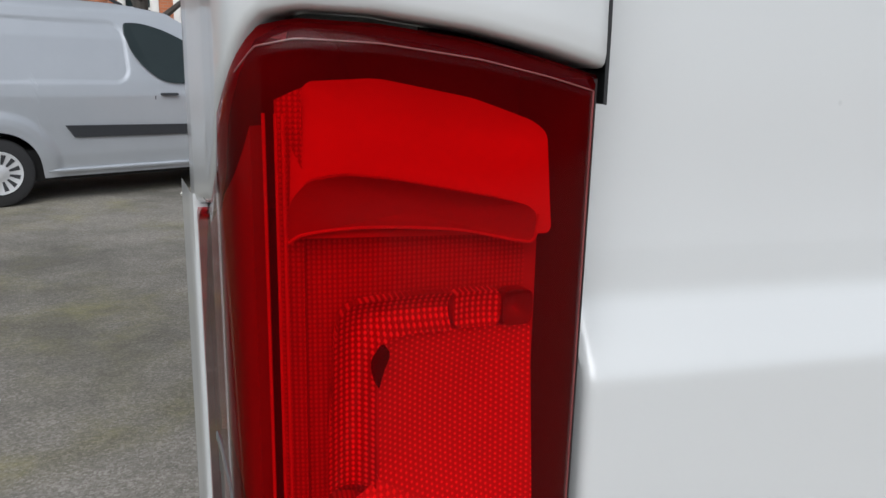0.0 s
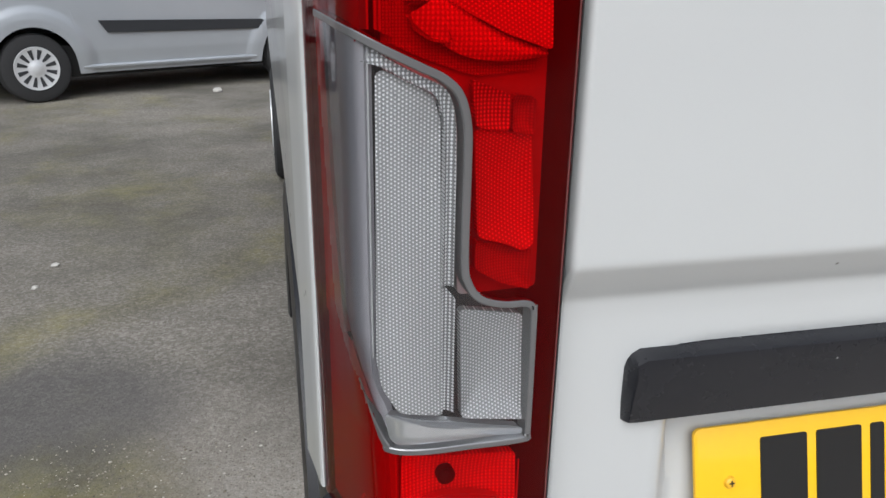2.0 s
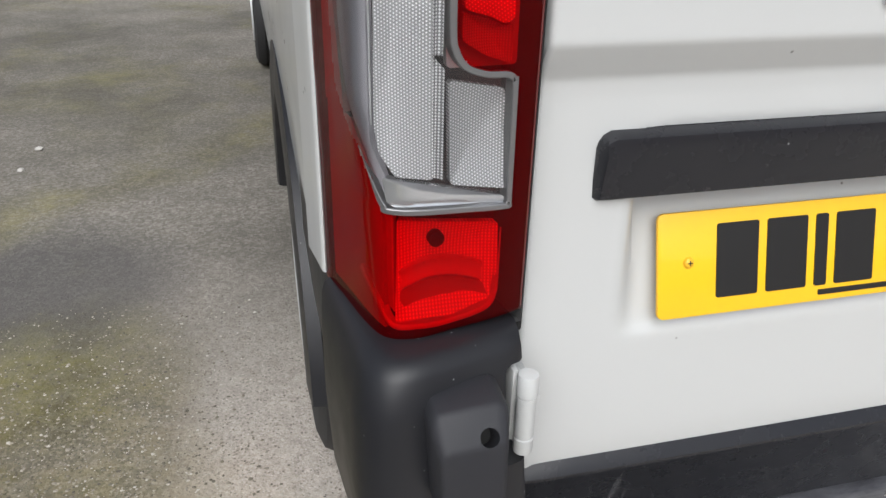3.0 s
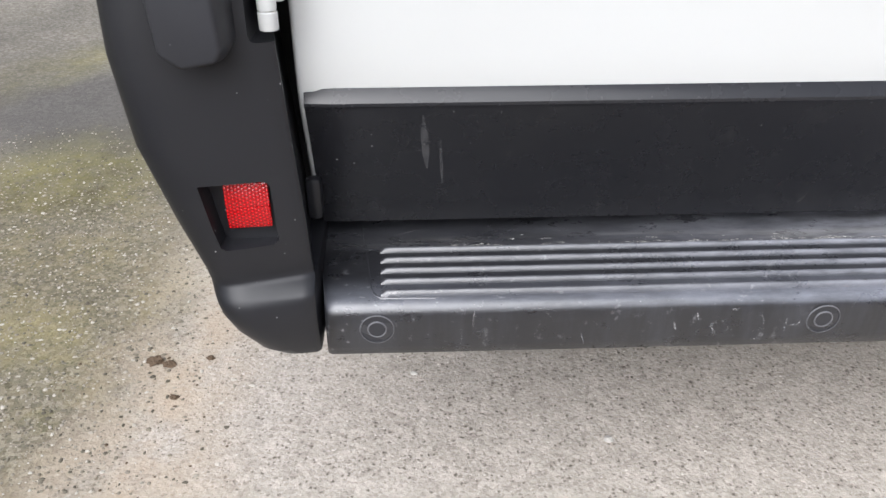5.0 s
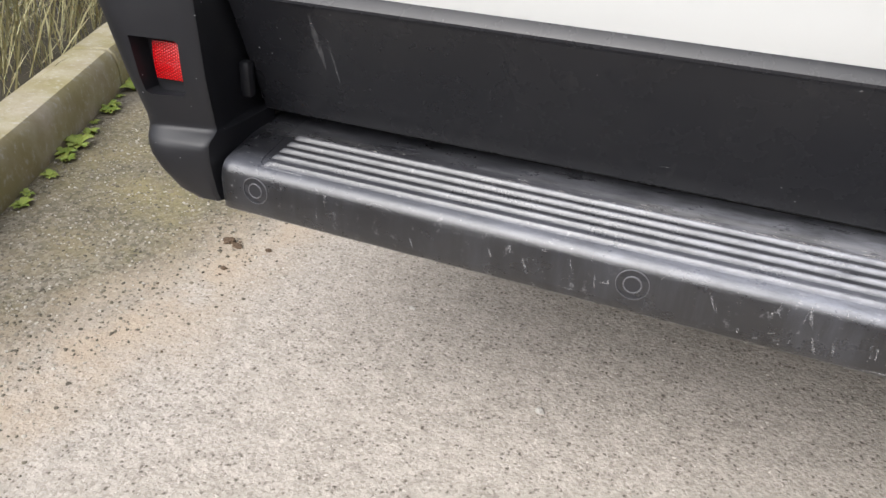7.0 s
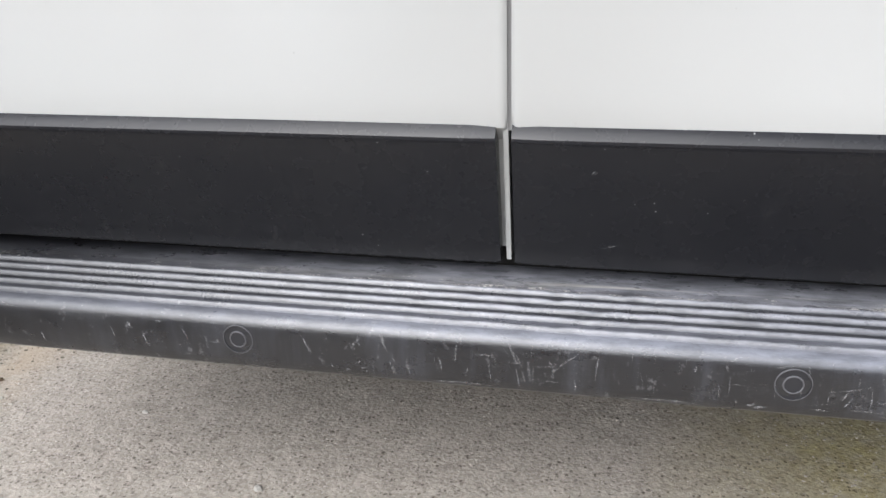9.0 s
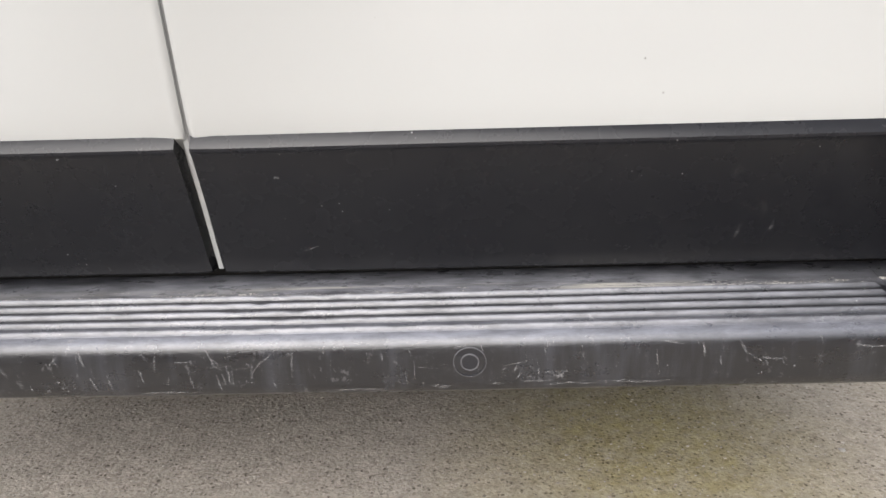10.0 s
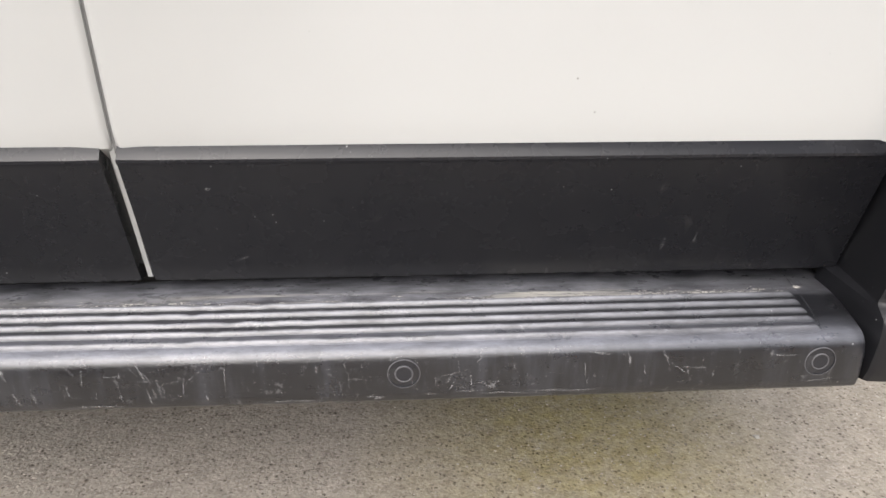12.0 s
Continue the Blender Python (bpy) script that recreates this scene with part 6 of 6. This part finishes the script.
# ---- distance: brick terrace, tree, dark car ----
def house(centre, turn):
    m = Matrix.Translation(centre) @ Matrix.Rotation(turn, 4, "Z")
    home = thing("terraced_house", "orange brick terraced house with white stone lintels", "house", m, "terrace")
    w, h, d = 5.0, 7.4, 8.0
    wins = [(-1.75, 1.9, 0.75, 1.65), (-0.35, 1.9, 0.75, 1.65), (-1.75, 5.0, 0.75, 1.5), (-0.35, 5.0, 0.75, 1.5), (1.45, 5.0, 0.8, 1.5)]
    wall = box(-w / 2, w / 2, 0, d, 0, h)
    me = carve(wall, [box(x - ww / 2, x + ww / 2, -0.5, 0.16, z, z + hh) for x, z, ww, hh in wins] + [box(0.95, 1.95, -0.5, 0.16, 0.15, 2.5)])
    front = part("wall", me, BRICK, home, smooth=False)
    for x, z, ww, hh in wins:
        win = part("window", box(x - ww / 2, x + ww / 2, 0.12, 0.15, z, z + hh), GLASS, home, smooth=False)
        fr = bmesh.new()
        for x0, x1, z0, z1 in ((-ww / 2, -ww / 2 + 0.07, 0, hh), (ww / 2 - 0.07, ww / 2, 0, hh), (-ww / 2, ww / 2, hh - 0.07, hh), (-ww / 2, ww / 2, 0, 0.07), (-ww / 2, ww / 2, hh / 2 - 0.03, hh / 2 + 0.03)):
            box(x + x0, x + x1, 0.07, 0.13, z + z0, z + z1, bm=fr)
        part("frame", fr, STONE, win, smooth=False)
        part("lintel", box(x - ww / 2 - 0.22, x + ww / 2 + 0.22, -0.06, 0.05, z + hh, z + hh + 0.28, 0.02), STONE, win)
        part("sill", box(x - ww / 2 - 0.12, x + ww / 2 + 0.12, -0.10, 0.1, z - 0.13, z, 0.02), STONE, win)
        for sg in (-1, 1):
            part("jamb", box(x + sg * ww / 2 - 0.09 + 0.05 * sg, x + sg * ww / 2 + 0.09 + 0.05 * sg, -0.03, 0.1, z, z + hh, 0.01), STONE, win)
    part("door", box(0.95, 1.95, 0.1, 0.15, 0.15, 2.5, 0.01), GREY_TRIM, home)
    roof = bmesh.new()
    sec = [(-0.3, h - 0.1), (-0.3, h), (d / 2, h + 2.6), (d + 0.3, h), (d + 0.3, h - 0.1)]
    sheet([[(x, y, z) for y, z in sec] for x in (-w / 2, w / 2)], bm=roof, caps=True)
    part("roof", roof, SLATE, home, smooth=False)
    return home


FACE = radians(10)
FIRST = Vector((-6.6, 21.5, 0))
along = Vector((math.cos(FACE), math.sin(FACE), 0))
first_house = house(FIRST, FACE)
for k in (-2, -1, 1, 2, 3):
    copy_thing(first_house, Matrix.Translation(FIRST + along * 5.004 * k) @ Matrix.Rotation(FACE, 4, "Z"))


def bare_tree(x, y, seed):
    rng = random.Random(seed)
    tree = thing("bare_tree", "bare leafless street tree", "tree", Matrix.Translation((x, y, 0)), "street trees")
    trunk = [(0, 0, 0), (0.04, 0.02, 1.2), (0.0, 0.05, 2.4), (0.1, 0.0, 3.6)]
    part("trunk", tube(trunk, 0.17, 10, taper=0.55), BARK, tree)
    limbs = bmesh.new()

    def grow(p, d, long, r, level):
        pts = [p]
        for _ in range(4):
            d = (d + Vector((rng.gauss(0, 0.22), rng.gauss(0, 0.22), rng.gauss(0.05, 0.12)))).normalized()
            pts.append(pts[-1] + d * long / 4)
        tube(pts, r, 6, limbs, 0.45)
        if level:
            for q in pts[2:]:
                for _ in range(2):
                    grow(q, (d + Vector((rng.gauss(0, 0.7), rng.gauss(0, 0.7), rng.gauss(0.1, 0.4)))).normalized(), long * 0.6, r * 0.5, level - 1)

    for q in ((0.02, 0.03, 1.9), (0.0, 0.05, 2.4), (0.05, 0.02, 3.0), (0.1, 0.0, 3.6)):
        for _ in range(2):
            a = rng.uniform(0, 6.3)
            grow(Vector(q), Vector((math.cos(a), math.sin(a), 0.9)).normalized(), 2.0, 0.075, 2)
    part("crown", limbs, BARK, tree)


bare_tree(-2.6, 15.2, 3)
bare_tree(-7.2, 18.2, 8)


def dark_car(x, y, turn, mat, label):
    m = Matrix.Translation((x, y, 0)) @ Matrix.Rotation(turn, 4, "Z")
    car = thing("parked_car", label, "car", m, "cars by the terrace")
    rows = []
    for u in np.linspace(-2.1, 2.1, 36):
        z1 = float(np.interp(u, [-2.1, -2.0, -1.5, -0.9, 0.5, 1.15, 1.95, 2.1], [0.75, 0.95, 1.05, 1.45, 1.47, 0.98, 0.85, 0.6]))
        z0 = 0.25
        for c in (-1.3, 1.3):
            d = abs(u - c)
            if d < 0.35:
                z0 = max(z0, 0.3 + math.sqrt(0.35**2 - d * d))
        row = []
        for t in np.linspace(0, 1, 10):
            z = z0 + (z1 - z0) * t
            row.append((u, -0.88 + 0.28 * max(0, (z - 0.9) / 0.57), z))
        rows.append(row + [(p[0], -p[1], p[2]) for p in reversed(row)])
    part("body_shell", sheet(rows, caps=True), mat, car, angle=40)
    b = bmesh.new()
    for s in (-1, 1):
        f = [b.verts.new((u, s * (0.885 - 0.28 * max(0, (z - 0.9) / 0.57)), z)) for u, z in ((-1.2, 1.02), (-0.85, 1.36), (0.4, 1.37), (0.95, 1.02))]
        b.faces.new(f)
    part("side_windows", b, GLASS, car, smooth=False)
    for u in (-1.3, 1.3):
        for s in (-1, 1):
            wheel = road_wheel(car, 0, 0, 0, 0.31, 0.2, s, 8, 0.19)
            for o in (wheel, *wheel.children_recursive):
                o.data.transform(Matrix.Translation((u, s * 0.78, 0.31)) @ Matrix.Rotation(radians(90), 4, "Z"))


dark_car(-0.6, 14.2, radians(24), plain("black_car_paint", (0.015, 0.016, 0.018), 0.25, coat=0.8), "dark parked car in front of the terrace")
dark_car(-6.0, 13.5, radians(24), plain("pale_car_paint", (0.7, 0.7, 0.7), 0.3, coat=0.8), "white parked car in front of the terrace")


# ---- walls that close the yard behind and beside the camera ----
def yard_wall(name, x0, x1, y0, y1, h):
    wall = thing(name, "plain brick yard wall with a stone coping", "wall", kind="structure")
    part("brickwork", box(x0, x1, y0, y1, -0.1, h), BRICK, wall, smooth=False)
    part("coping", box(x0 - 0.04, x1 + 0.04, y0 - 0.04, y1 + 0.04, h, h + 0.08, 0.01), KERB, wall)


yard_wall("wall_south", -12.0, 12.0, -9.25, -9.0, 2.0)
yard_wall("wall_east", 11.6, 11.85, -8.9, 14.0, 2.0)
